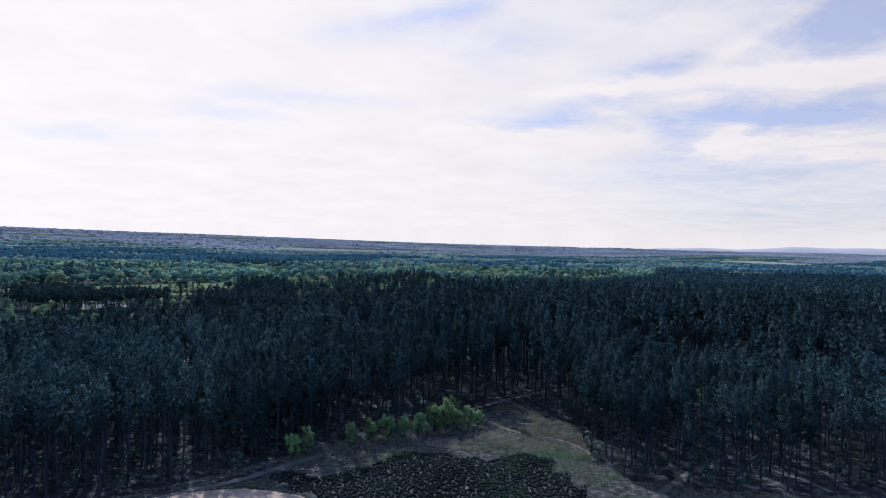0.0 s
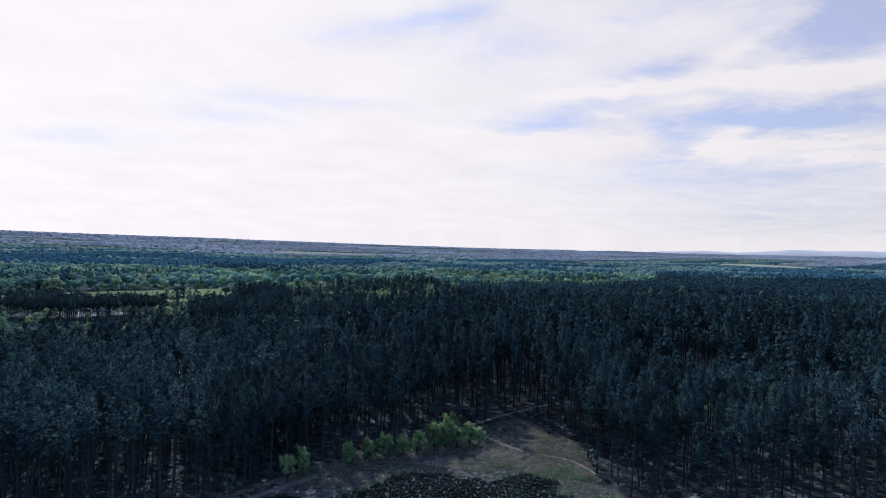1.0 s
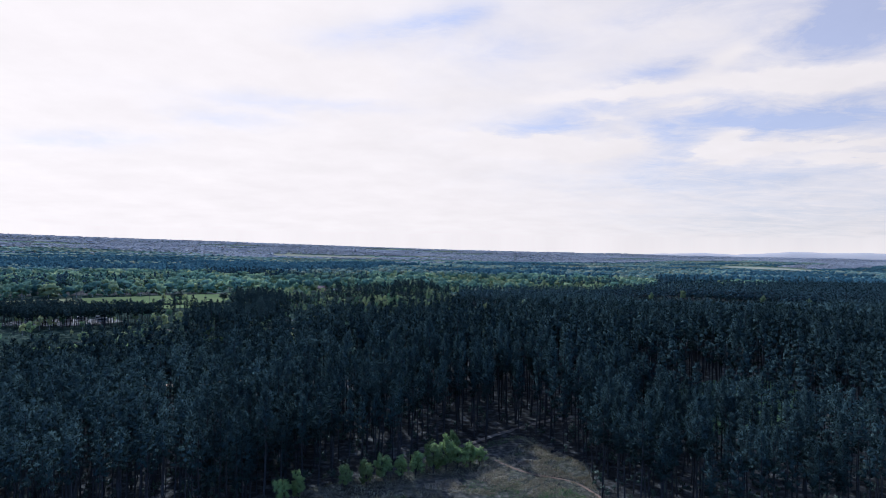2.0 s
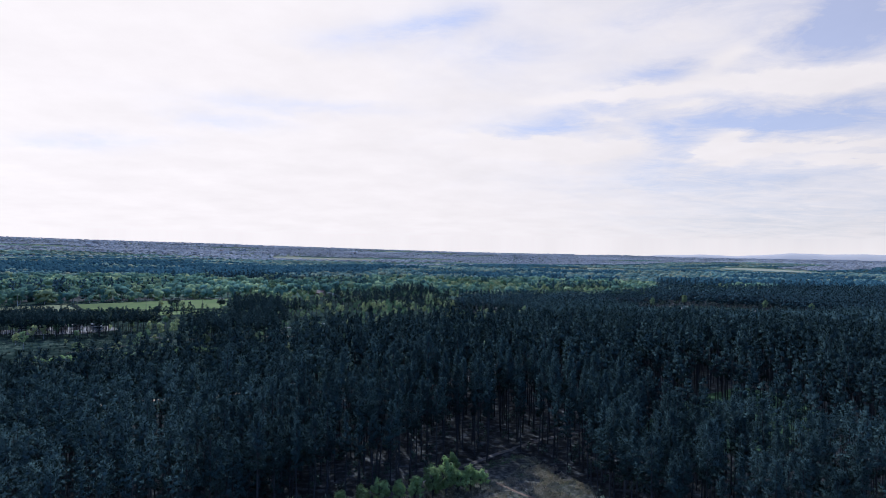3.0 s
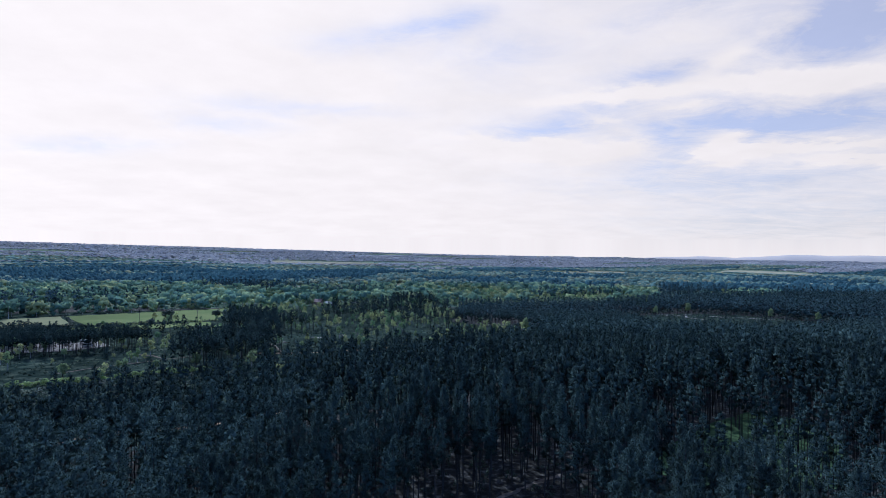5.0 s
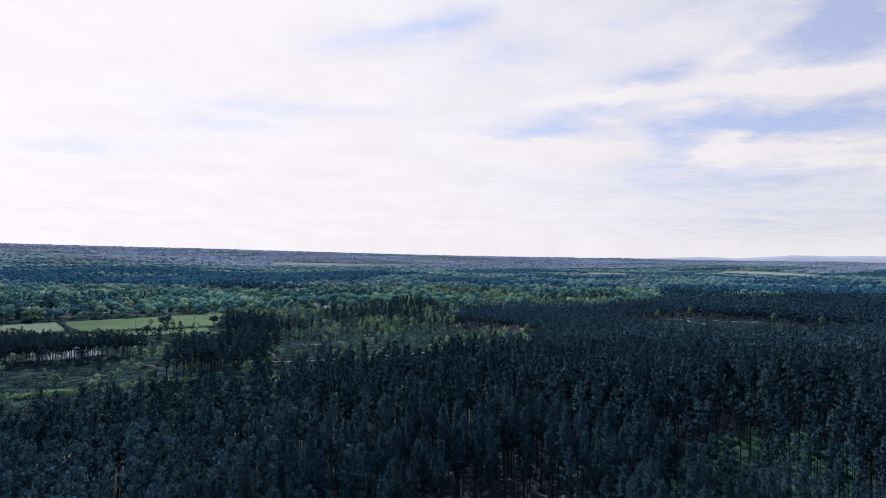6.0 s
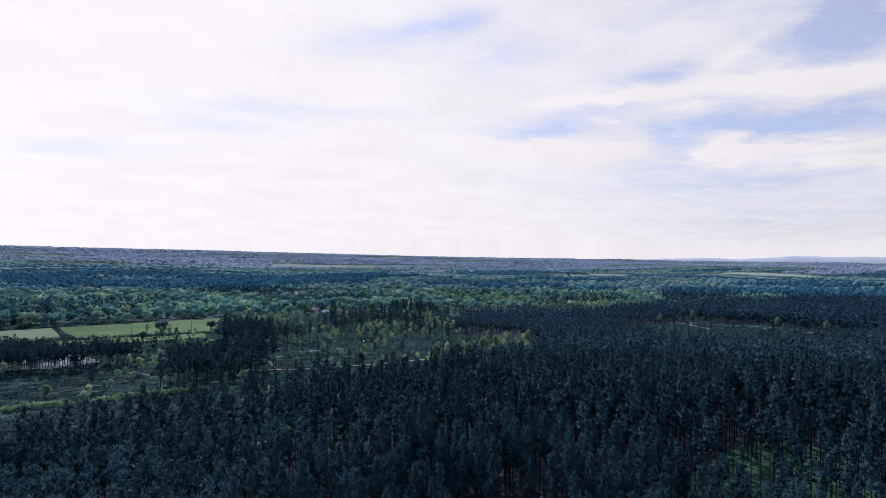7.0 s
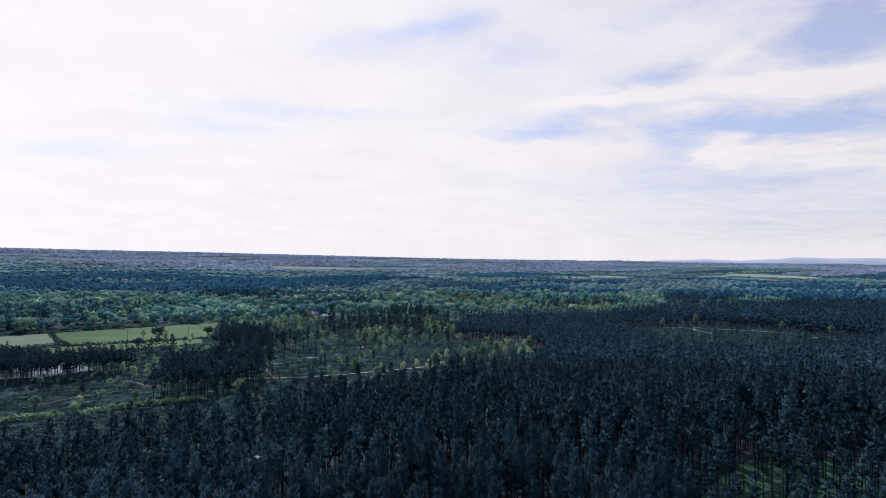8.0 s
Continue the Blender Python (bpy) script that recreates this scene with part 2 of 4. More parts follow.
# Pale base colour paints distance haze onto the skyline downs.
HAZY = material("hazed_down_slopes", [(0.3, (0.40, 0.345, 0.29)), (0.7, (0.46, 0.39, 0.32))], 0.002, 1.0)
FAR_MEADOW = material("far_meadows_and_clearings", [(0.3, (0.050, 0.085, 0.062)), (0.5, (0.09, 0.125, 0.08)), (0.68, (0.26, 0.245, 0.14))], 0.009, 0.95, bump=0.3, bump_scale=0.2, coarse=0.003, gloss=0.02)
# Mauve-grey of leafless slopes plus a haze pallor put into the base colour.
HAZED_HILLSIDE = material("hazed_leafless_hillside", [(0.3, (0.20, 0.19, 0.20)), (0.6, (0.36, 0.31, 0.30)), (0.72, (0.44, 0.40, 0.29))], 0.006, 0.95, bump=0.3, bump_scale=0.1, coarse=0.002, gloss=0.02)
PALE_ROOF = material("pale_roof_sheets", [(0.3, (0.34, 0.33, 0.31)), (0.7, (0.48, 0.46, 0.43))], 0.8, 0.95, gloss=0.0)
GRAVEL = material("pale_gravel", [(0.3, (0.17, 0.155, 0.135)), (0.7, (0.30, 0.275, 0.24))], 0.6, 0.95, bump=0.4, bump_scale=3.0, gloss=0.02)
BRICKWORK = material("house_wall", [(0.3, (0.26, 0.16, 0.12)), (0.7, (0.36, 0.25, 0.2))], 1.2, 0.9)
DARK_TIMBER = material("weathered_timber", [(0.3, (0.10, 0.085, 0.07)), (0.7, (0.2, 0.18, 0.15))], 3.0, 0.9)
GLASS = material("window_glass", [(0.3, (0.03, 0.035, 0.04)), (0.7, (0.05, 0.055, 0.06))], 1.0, 0.1)


# ---------------------------------------------------------------- plan
def inside(poly, x, y):
    x, y = np.asarray(x, float), np.asarray(y, float)
    hit = np.zeros(x.shape, bool)
    for (x0, y0), (x1, y1) in zip(poly, poly[1:] + poly[:1]):
        if y0 == y1:
            continue
        cut = (y0 > y) != (y1 > y)
        hit ^= cut & (x < (x1 - x0) * (y - y0) / (y1 - y0) + x0)
    return hit


def near_line(line, x, y):
    """Distance from each place to a line of points."""
    best = np.full(np.shape(x), 1e9)
    for (x0, y0), (x1, y1) in zip(line, line[1:]):
        dx, dy = x1 - x0, y1 - y0
        s = np.clip(((x - x0) * dx + (y - y0) * dy) / (dx * dx + dy * dy), 0, 1)
        best = np.minimum(best, np.hypot(x - x0 - s * dx, y - y0 - s * dy))
    return best


def smooth(a, b, v):
    s = np.clip((v - a) / (b - a), 0, 1)
    return s * s * (3 - 2 * s)


CREST_AZ = [-180, -60, -41.4, -33.5, -25.7, -10, -2.5, 4, 12, 16, 24, 40, 70, 180]
CREST_Z = [40, 95, 110, 101, 94, 72, 65, 61, 58, 48, 45, 46, 45, 40]
FOOT_R = [2200, 1500, 1350, 1350, 1500, 2000, 2300, 2500, 2600, 2600, 2600, 2400, 2400, 2200]


def height(x, y):
    """The land: flat heath and plain, then wooded hills rising to the skyline."""
    x, y = np.asarray(x, float), np.asarray(y, float)
    r, az = np.hypot(x, y), np.degrees(np.arctan2(x, y))
    crest, foot = np.interp(az, CREST_AZ, CREST_Z), np.interp(az, CREST_AZ, FOOT_R)
    s = np.clip((r - foot) / (4400 - foot), 0, 1)
    z = crest * s ** 1.25
    z = z + smooth(900, 2500, r) * (4.0 * np.sin(x / 310 + 1) * np.sin(y / 270) + 2.5 * np.sin(x / 120 - y / 190)) * (1 - smooth(3900, 4300, r))
    z = z - smooth(4450, 4850, r) * 25
    return z


CLEARING = [(-90, -70), (-70, 76), (-58, 79), (-51, 83), (-43, 90), (-37, 97), (-32, 106), (-24, 113), (-14, 121), (-6, 131), (1, 138), (8, 143),
            (12, 141), (14, 133), (21, 127), (20.3, 105), (25.5, 97), (40, 94), (60, 95), (90, 88), (95, -70)]
OPEN = [(-330, 120), (-150, 126), (-107, 153), (-102, 164), (-86, 169), (-79, 173), (-69, 182), (-59, 195), (-45, 209), (-31, 220), (-16, 233), (-4, 249), (17, 282), (30, 330),
        (34, 400), (14, 445), (-28, 478), (-25, 600), (-90, 640), (-170, 620), (-205, 555), (-290, 520), (-420, 460), (-460, 300)]
GLADE = [(40, 162), (54, 150), (80, 156), (100, 190), (101, 214), (90, 225), (70, 208), (48, 182)]
RIGHT_HEATH = [(105, 530), (98, 400), (104, 346), (148, 344), (205, 396), (262, 440), (300, 498), (272, 524), (230, 575), (186, 587), (117, 548)]
FIELD_PALE = [(-390, 400), (-356, 437), (-337, 459), (-289, 408), (-308, 384), (-340, 352)]
FIELD_GREEN = [(-334, 461), (-284, 512), (-245, 551), (-205, 455), (-277, 407)]
FIELD_STRIP = [(-300, 378), (-207, 444), (-196, 425), (-232, 395), (-268, 352), (-300, 340)]
RIDE = [(-114, 163), (-109, 174), (-93, 180), (-85, 184), (-75, 193), (-64, 207)]
FAR_TRACK = [(-12, 127), (-3.6, 135.7), (3.8, 144.6), (14.5, 156.2), (22.6, 161), (45, 172), (70, 182)]
GROVES = [
    ([(-228, 278), (-205, 290), (-183, 312), (-178, 318), (-196, 334), (-225, 318), (-260, 330), (-270, 300)], 3.3, 0.76),
    ([(-137, 258), (-120, 270), (-103, 292), (-108, 322), (-128, 345), (-152, 322), (-146, 285)], 4.4, 0.88),
    ([(-170, 386), (-135, 362), (-128, 375), (-155, 440), (-180, 452), (-190, 440)], 5.0, 0.85),
    ([(-193, 329), (-178, 345), (-190, 400), (-206, 398), (-206, 350)], 9.0, 0.7),
    ([(-122, 440), (-60, 470), (-50, 520), (-100, 560), (-140, 540)], 9.0, 0.85),
    ([(-62, 425), (5, 405), (14, 440), (-28, 478), (-28, 590), (-62, 600)], 12.0, 0.8),
    ([(-95, 560), (-50, 590), (-60, 640), (-100, 640)], 7.0, 0.85),
    ([(-150, 395), (-120, 400), (-112, 415), (-150, 430)], 6.0, 0.8)]


# ---------------------------------------------------------------- mesh tools
def mesh_from(name, verts, faces_n, loops, mats, smooth_shade=False, normals=None, tones=None):
    """A mesh from arrays: corners, corners per face, and the corner numbers in a row; normals, if given, one per corner."""
    me = bpy.data.meshes.new(name)
    verts, loops, faces_n = np.asarray(verts, np.float32), np.asarray(loops, np.int32).ravel(), np.asarray(faces_n, np.int32)
    me.vertices.add(len(verts)), me.loops.add(len(loops)), me.polygons.add(len(faces_n))
    me.vertices.foreach_set("co", verts.ravel())
    me.loops.foreach_set("vertex_index", loops)
    me.polygons.foreach_set("loop_start", np.concatenate(([0], np.cumsum(faces_n)[:-1])).astype(np.int32))
    if smooth_shade or normals is not None:
        me.polygons.foreach_set("use_smooth", np.ones(len(faces_n), bool))
    if normals is not None:
        me.attributes.new("custom_normal", "FLOAT_VECTOR", "POINT").data.foreach_set("vector", np.ascontiguousarray(normals, np.float32).ravel())
    if tones is not None:
        me.attributes.new("tone", "FLOAT", "POINT").data.foreach_set("value", np.ascontiguousarray(tones, np.float32))
    for m in mats:
        me.materials.append(m)
    me.update(calc_edges=True)
    return me


def flat_normals(tri):
    n = np.cross(tri[:, 1, :3] - tri[:, 0, :3], tri[:, 2, :3] - tri[:, 0, :3])
    return n / np.maximum(np.linalg.norm(n, axis=1, keepdims=True), 1e-12)


def with_normals(tri):
    """Triangles as (n, 3, 7): corner, normal and the tree's tone."""
    if tri.shape[2] == 3:
        tri = np.concatenate([tri, np.repeat(flat_normals(tri)[:, None], 3, 1)], 2)
    if tri.shape[2] == 6:
        tri = np.concatenate([tri, np.full((*tri.shape[:2], 1), 0.5)], 2)
    return tri.astype(np.float32)


def tris(name, tri, mat):
    """A mesh of loose triangles, shape (n, 3, 3), or (n, 3, 6) with normals."""
    v = with_normals(np.asarray(tri, np.float32)).reshape(-1, 7)
    return mesh_from(name, v[:, :3], np.full(len(v) // 3, 3), np.arange(len(v)), [mat], False, v[:, 3:6] if tri.shape[2] == 6 else None, v[:, 6])


def tube(points, radii, sides):
    """Triangles (n, 3, 3) of a tapered tube along points."""
    points, out = [Vector(p) for p in points], []
    rings = []
    for i, p in enumerate(points):
        way = (points[min(i + 1, len(points) - 1)] - points[max(i - 1, 0)]).normalized()
        a = way.orthogonal().normalized()
        b = way.cross(a)
        rings.append([p + float(radii[i]) * (math.cos(2 * math.pi * s / sides) * a + math.sin(2 * math.pi * s / sides) * b) for s in range(sides)])
    for r0, r1 in zip(rings, rings[1:]):
        for s in range(sides):
            t = (s + 1) % sides
            out += [(r0[s], r0[t], r1[t]), (r0[s], r1[t], r1[s])]
    return np.array([[tuple(c) for c in f] for f in out], np.float32)


def unit(v):
    return v / np.maximum(np.linalg.norm(v, axis=-1, keepdims=True), 1e-9)


def sprays(rng, centres, ways, count, length, width, spread, wild):
    """At each centre a tuft of narrow triangles that fan out round its way."""
    n = len(centres)
    c = np.repeat(centres, count, 0)
    d = unit(np.repeat(ways, count, 0) + wild * rng.normal(size=(n * count, 3)))
    c = c + spread * rng.normal(size=c.shape)
    side = unit(np.cross(d, rng.normal(size=d.shape)))
    ln = (length * rng.uniform(0.6, 1.25, (n * count, 1)))
    w = width * rng.uniform(0.6, 1.3, (n * count, 1))
    return np.stack([c - side * w, c + side * w, c + d * ln], 1).astype(np.float32)


def ball(detail):
    """Triangles (n, 3, 3) of a unit ball: 8 faces, or 20."""
    if detail == 8:
        p = np.array([(1, 0, 0), (0, 1, 0), (-1, 0, 0), (0, -1, 0), (0, 0, 1), (0, 0, -1)], float)
        f = [(0, 1, 4), (1, 2, 4), (2, 3, 4), (3, 0, 4), (1, 0, 5), (2, 1, 5), (3, 2, 5), (0, 3, 5)]
        return p[np.array(f)]
    bm = bmesh.new()
    bmesh.ops.create_icosphere(bm, subdivisions=1, radius=1.0)
    out = np.array([[tuple(v.co) for v in f.verts] for f in bm.faces])
    bm.free()
    return out


def lumps(rng, centres, radii, faces, flat=0.75, rough=0.28, middle=None, share=0.5):
    """A dense bough at each centre: a small lumpy ball, turned at random, shaded softly as part of the crown round its middle."""
    shape, n = ball(faces).reshape(-1, 3), len(centres)
    turn = np.linalg.qr(rng.normal(size=(n, 3, 3)))[0]
    turn *= np.sign(np.linalg.det(turn))[:, None, None]
    d = np.einsum("fk,nkj->nfj", shape, turn)
    wave = np.einsum("nfj,nj->nf", d, rng.normal(0, 2.2, (n, 3))) + rng.uniform(0, 6.28, (n, 1))
    size = np.asarray(radii)[:, None, None] * (1 + rough * np.sin(wave))[..., None]
    squash = np.array([1.0, 1.0, flat])
    p = centres[:, None] + d * size * squash
    nor = unit(d / squash)
    if middle is not None:
        nor = unit((1 - share) * nor + share * unit(p - middle))
    return np.concatenate([p, nor], 2).reshape(-1, 3, 6).astype(np.float32)


def fringe(rng, centres, radii, per, length, width, flat=0.75, lift=0.5, loose=0.25, middle=None, share=0.5):
    """Tufts that stand out from each bough, mostly upwards, and shade as part of it and of the crown."""
    n = len(centres)
    r = np.repeat(np.asarray(radii), per)[:, None]
    d = unit(rng.normal(size=(n * per, 3)) + np.array([0, 0, 0.35]))
    foot = np.repeat(centres, per, 0) + d * r * rng.uniform(0.3, 0.95, (n * per, 1)) * np.array([1, 1, flat])
    way = np.array([0, 0, lift]) + d * np.array([0.6, 0.6, 0.2]) + 0.45 * rng.normal(size=d.shape)
    way = unit(way - 0.65 * (way * d).sum(1, keepdims=True) * d)
    side = unit(np.cross(way, d + 0.25 * rng.normal(size=d.shape)))
    ln, w = length * rng.uniform(0.5, 1.3, (n * per, 1)), width * rng.uniform(0.6, 1.3, (n * per, 1))
    tri = np.stack([foot - side * w, foot + side * w, foot + way * ln], 1)
    nor = d if middle is None else unit((1 - share) * d + share * unit(foot - middle))
    nor = unit(nor + loose * rng.normal(size=d.shape))
    away = (flat_normals(tri) * nor).sum(1) < 0
    tri[away] = tri[away][:, ::-1]
    return np.concatenate([tri, np.repeat(nor[:, None], 3, 1)], 2).astype(np.float32)


def pine_crown(rng, tall, wide, base, limbs, pads, faces, per, length, width):
    """A Scots pine's crown: limbs in loose whorls, each carrying flat pads of needles that turn up at the ends, ragged, with gaps."""
    h = np.clip((np.arange(limbs) + rng.uniform(-0.7, 0.7, limbs)) / (limbs - 1), 0, 1)
    turn = np.arange(limbs) * 2.4 + rng.normal(0, 0.6, limbs)
    dome = rng.uniform(0.0, 0.5)             # some crowns are pointed, more are domed
    skirt = (1 - dome) * np.interp(h, [0, 0.15, 0.4, 0.7, 0.9, 1.0], [0.6, 1.0, 0.88, 0.55, 0.28, 0.02]) + dome * np.interp(h, [0, 0.2, 0.5, 0.75, 0.9, 1.0], [0.4, 0.85, 1.05, 0.9, 0.6, 0.05])
    reach = wide * skirt * rng.uniform(0.6, 1.2, limbs)
    z = base + (tall - base) * h
    rise = np.interp(h, [0, 0.5, 1], [0.05, 0.35, 0.8]) * reach
    out = np.stack([np.cos(turn), np.sin(turn), 0 * turn], 1)
    foot = np.stack([0 * z, 0 * z, z - 0.15 * reach], 1)
    end = foot + out * reach[:, None] + np.stack([0 * z, 0 * z, rise + 0.1], 1)
    cs, rs = [], []
    for f in {1: (0.62,), 2: (0.45, 0.9), 3: (0.35, 0.68, 1.0)}[pads]:
        cs.append(foot + (end - foot) * f + rng.normal(0, 0.15, foot.shape))
        rs.append((0.30 + 0.20 * reach) * rng.uniform(0.7, 1.25, limbs) * (1.2 - 0.3 * f) * {1: 1.35, 2: 1.05, 3: 0.95}[pads] * {13: 1.25, 5: 1.9}.get(limbs, 1.0))
    cs, rs = np.concatenate(cs), np.concatenate(rs)
    mid = np.array([0, 0, base + 0.3 * (tall - base)])
    core = {1: 0.62, 2: 0.5, 3: 0.42}[pads]
    crown = [lumps(rng, cs - np.array([0, 0, 0.1]), rs * core, faces, 0.8, 0.35, mid, 0.6), fringe(rng, cs, rs, per, length, width, 0.8, 0.55, 0.2, mid, 0.6)]
    tip = np.array([[0, 0, tall - 0.3], [0, 0, tall - 0.9]])
    crown.append(fringe(rng, tip, np.array([0.12, 0.3]), per, length * 1.2, width, 1.5, 1.0, 0.2, mid, 0.6))
    return list(zip(foot, end)), np.concatenate(crown)


def pine_template(rng, detail, low=False):
    """Wood and crown triangles of one pine about 16 m tall, its foot at the origin."""
    tall, wide = rng.uniform(15.0, 17.0), rng.uniform(1.5, 2.1)
    base = tall * (rng.uniform(0.16, 0.32) if low else rng.uniform(0.60, 0.72) if detail in ("mid", "middle") else rng.uniform(0.48, 0.60))
    wide = wide * (1.15 if low else 1.0) * {"far": 1.3, "off": 1.5, "grove": 1.35}.get(detail, 1.0)
    lean = rng.normal(0, 0.25, 2)
    n, pads, faces, per, length, width, sides, rings = {
        "near": (28, 3, 8, 32, 0.46, 0.042, 8, 7), "mid": (18, 2, 8, 12, 0.52, 0.072, 4, 3), "middle": (16, 1, 8, 13, 0.66, 0.10, 3, 2),
        "far": (13, 1, 8, 8, 0.85, 0.19, 3, 2), "off": (5, 1, 8, 3, 1.3, 0.5, 3, 2), "grove": (18, 1, 8, 12, 0.75, 0.13, 3, 2)}[detail]
    ends, crown = pine_crown(rng, tall, wide, base, n, pads, faces, per, length, width)
    zs = np.linspace(-0.4, tall * 0.96, rings)
    wood = [tube([(lean[0] * math.sin(z / tall * 3), lean[1] * math.sin(z / tall * 2.3), z) for z in zs], [0.17 * (1 - 0.8 * max(z, 0) / tall) for z in zs], sides)]
    if detail == "near":
        wood += [tube([tuple(a), tuple(b)], [0.05, 0.012], 3) for a, b in ends]
        for _ in range(9):                      # dead stubs below the crown
            z0, a, ln = rng.uniform(0.3, 0.95) * base, rng.uniform(0, 6.28), rng.uniform(0.5, 1.5)
            wood.append(tube([(0, 0, z0), (math.cos(a) * ln, math.sin(a) * ln, z0 - 0.1 * ln)], [0.035, 0.01], 3))
    return np.concatenate(wood), crown


# boughs, their size against the crown's half width, faces, tufts on each, tuft length and width against the height, stem sides
LEAFY = {"near": (44, 0.30, 8, 70, 0.050, 0.013, 6), "full": (40, 0.38, 8, 60, 0.05, 0.02, 6), "mid": (12, 0.38, 8, 16, 0.09, 0.03, 4), "belt": (10, 0.50, 8, 13, 0.08, 0.034, 3),
         "far": (4, 0.60, 8, 4, 0.13, 0.06, 3), "off": (1, 0.62, 8, 0, 0.10, 0.08, 3), "scrub": (2, 0.6, 8, 6, 0.25, 0.08, 3), "thin": (6, 0.40, 8, 9, 0.13, 0.045, 3)}


def leafy_template(rng, tall, wide, detail, kind="round"):
    """Stem and crown triangles of a leafy tree or bush: boughs set round an uneven crown, each fringed with leaf tufts."""
    n, share, faces, per, length, width, sides = LEAFY[detail]
    base = tall * {"bush": 0.04, "birch": 0.16}.get(kind, 0.2)
    k = unit(rng.normal(size=(n, 3)) + np.array([0, 0, 0.25]))
    k = k * rng.uniform(0.35, 0.78, (n, 1)) * (1 + 0.25 * np.sin(3 * k[:, :1] + rng.uniform(0, 6)))
    if kind == "birch":
        k[:, :2] *= np.interp(k[:, 2], [-1, -0.3, 0.4, 0.8], [0.7, 1.0, 0.7, 0.3])[:, None]
    c = np.stack([k[:, 0] * wide, k[:, 1] * wide, (tall + base) / 2 + k[:, 2] * (tall - base) / 2], 1)
    r = share * wide * rng.uniform(0.65, 1.2, n)
    flat = min(1.2, max(0.3 if detail == "off" else 0.6, (tall - base) / (2.4 * wide)))
    mid = np.array([0, 0, base + (-2.5 if detail == "off" else 0.25) * (tall - base)])
    share = {"off": 0.85, "far": 0.6, "near": 0.4}.get(detail, 0.5)
    core = {"off": 1.0, "far": 0.9, "belt": 0.82, "scrub": 0.7}.get(detail, 0.5)
    crown = np.concatenate([lumps(rng, c, r * core, faces, flat, 0.35, mid, share), fringe(rng, c, r, per, length * tall, width * tall, flat, 0.4, 0.2, mid, share)])
    if detail in ("off", "scrub"):
        return tube([(0, 0, -0.3), (0, 0, tall * 0.5)], [0.02 * tall, 0.01 * tall], 3)[:3], crown
    stems = [tube([(0, 0, -0.3), (rng.normal(0, 0.1), rng.normal(0, 0.1), tall * 0.45), (rng.normal(0, 0.2), rng.normal(0, 0.2), tall * 0.85)], [0.022 * tall, 0.014 * tall, 0.004 * tall], sides)]
    if detail in ("near", "full"):
        for p in c[::2]:
            stems.append(tube([(0, 0, max(0.1, p[2] * 0.35)), tuple(p * 0.97)], [0.008 * tall, 0.002 * tall], 3))
    return np.concatenate(stems), crown


def planted(templates, xs, ys, rng, low=0.85, high=1.15, grow=None):
    """All triangles of templates set out at places, turned and scaled; each template is a tuple of triangle arrays."""
    pick = rng.integers(0, len(templates), len(xs))
    parts = [[] for _ in templates[0]]
    zs = height(xs, ys)
    tone = rng.uniform(0, 1, len(xs))
    for i, temp in enumerate(templates):
        sel = np.flatnonzero(pick == i)
        a, s = rng.uniform(0, 2 * math.pi, len(sel)), rng.uniform(low, high, len(sel)) * (1 if grow is None else grow[sel])
        across = s if grow is None else s * grow[sel] ** -0.45
        ca, sa = np.cos(a) * across, np.sin(a) * across
        for j, tri in enumerate(temp):
            v = with_normals(np.asarray(tri, np.float32)).reshape(-1, 7)
            out = np.empty((len(sel), len(v), 7), np.float32)
            out[..., 0] = ca[:, None] * v[:, 0] - sa[:, None] * v[:, 1] + xs[sel, None]
            out[..., 1] = sa[:, None] * v[:, 0] + ca[:, None] * v[:, 1] + ys[sel, None]
            out[..., 2] = s[:, None] * v[:, 2] + zs[sel, None]
            out[..., 3] = np.cos(a)[:, None] * v[:, 3] - np.sin(a)[:, None] * v[:, 4]
            out[..., 4] = np.sin(a)[:, None] * v[:, 3] + np.cos(a)[:, None] * v[:, 4]
            out[..., 5] = v[:, 5]
            out[..., 6] = tone[sel, None]
            parts[j].append(out.reshape(-1, 3, 7))
    return [np.concatenate(p) for p in parts]


def stuff(name, arrays, mats, label, category):
    """One object of kind stuff under an empty-free top level: its foliage, with its wood as a second material."""
    tri = np.concatenate([with_normals(a) for a in arrays])
    v = tri.reshape(-1, 7)
    me = mesh_from(name, v[:, :3], np.full(len(tri), 3), np.arange(len(tri) * 3), mats, False, v[:, 3:6], v[:, 6])
    index = np.concatenate([np.full(len(a), i, np.int32) for i, a in enumerate(arrays)])
    me.polygons.foreach_set("material_index", index)
    return tagged(new(name, me), label, category, kind="stuff")


def part(name, me, parent, label=""):
    ob = new(name, me)
    ob.parent = parent
    return tagged(ob, label) if label else ob


def jitter(x0, x1, y0, y1, step, rng, loose=0.33):
    """Places on a loose grid."""
    gx, gy = np.meshgrid(np.arange(x0, x1, step), np.arange(y0, y1, step))
    gx, gy = gx.ravel(), gy.ravel()
    return gx + rng.uniform(-loose, loose, gx.shape) * step, gy + rng.uniform(-loose, loose, gy.shape) * step


def in_wedge(x, y, spread):
    """Whether a place lies in the stretch of country ahead."""
    return np.abs(np.degrees(np.arctan2(x, y + 25)) + 4.4) < spread


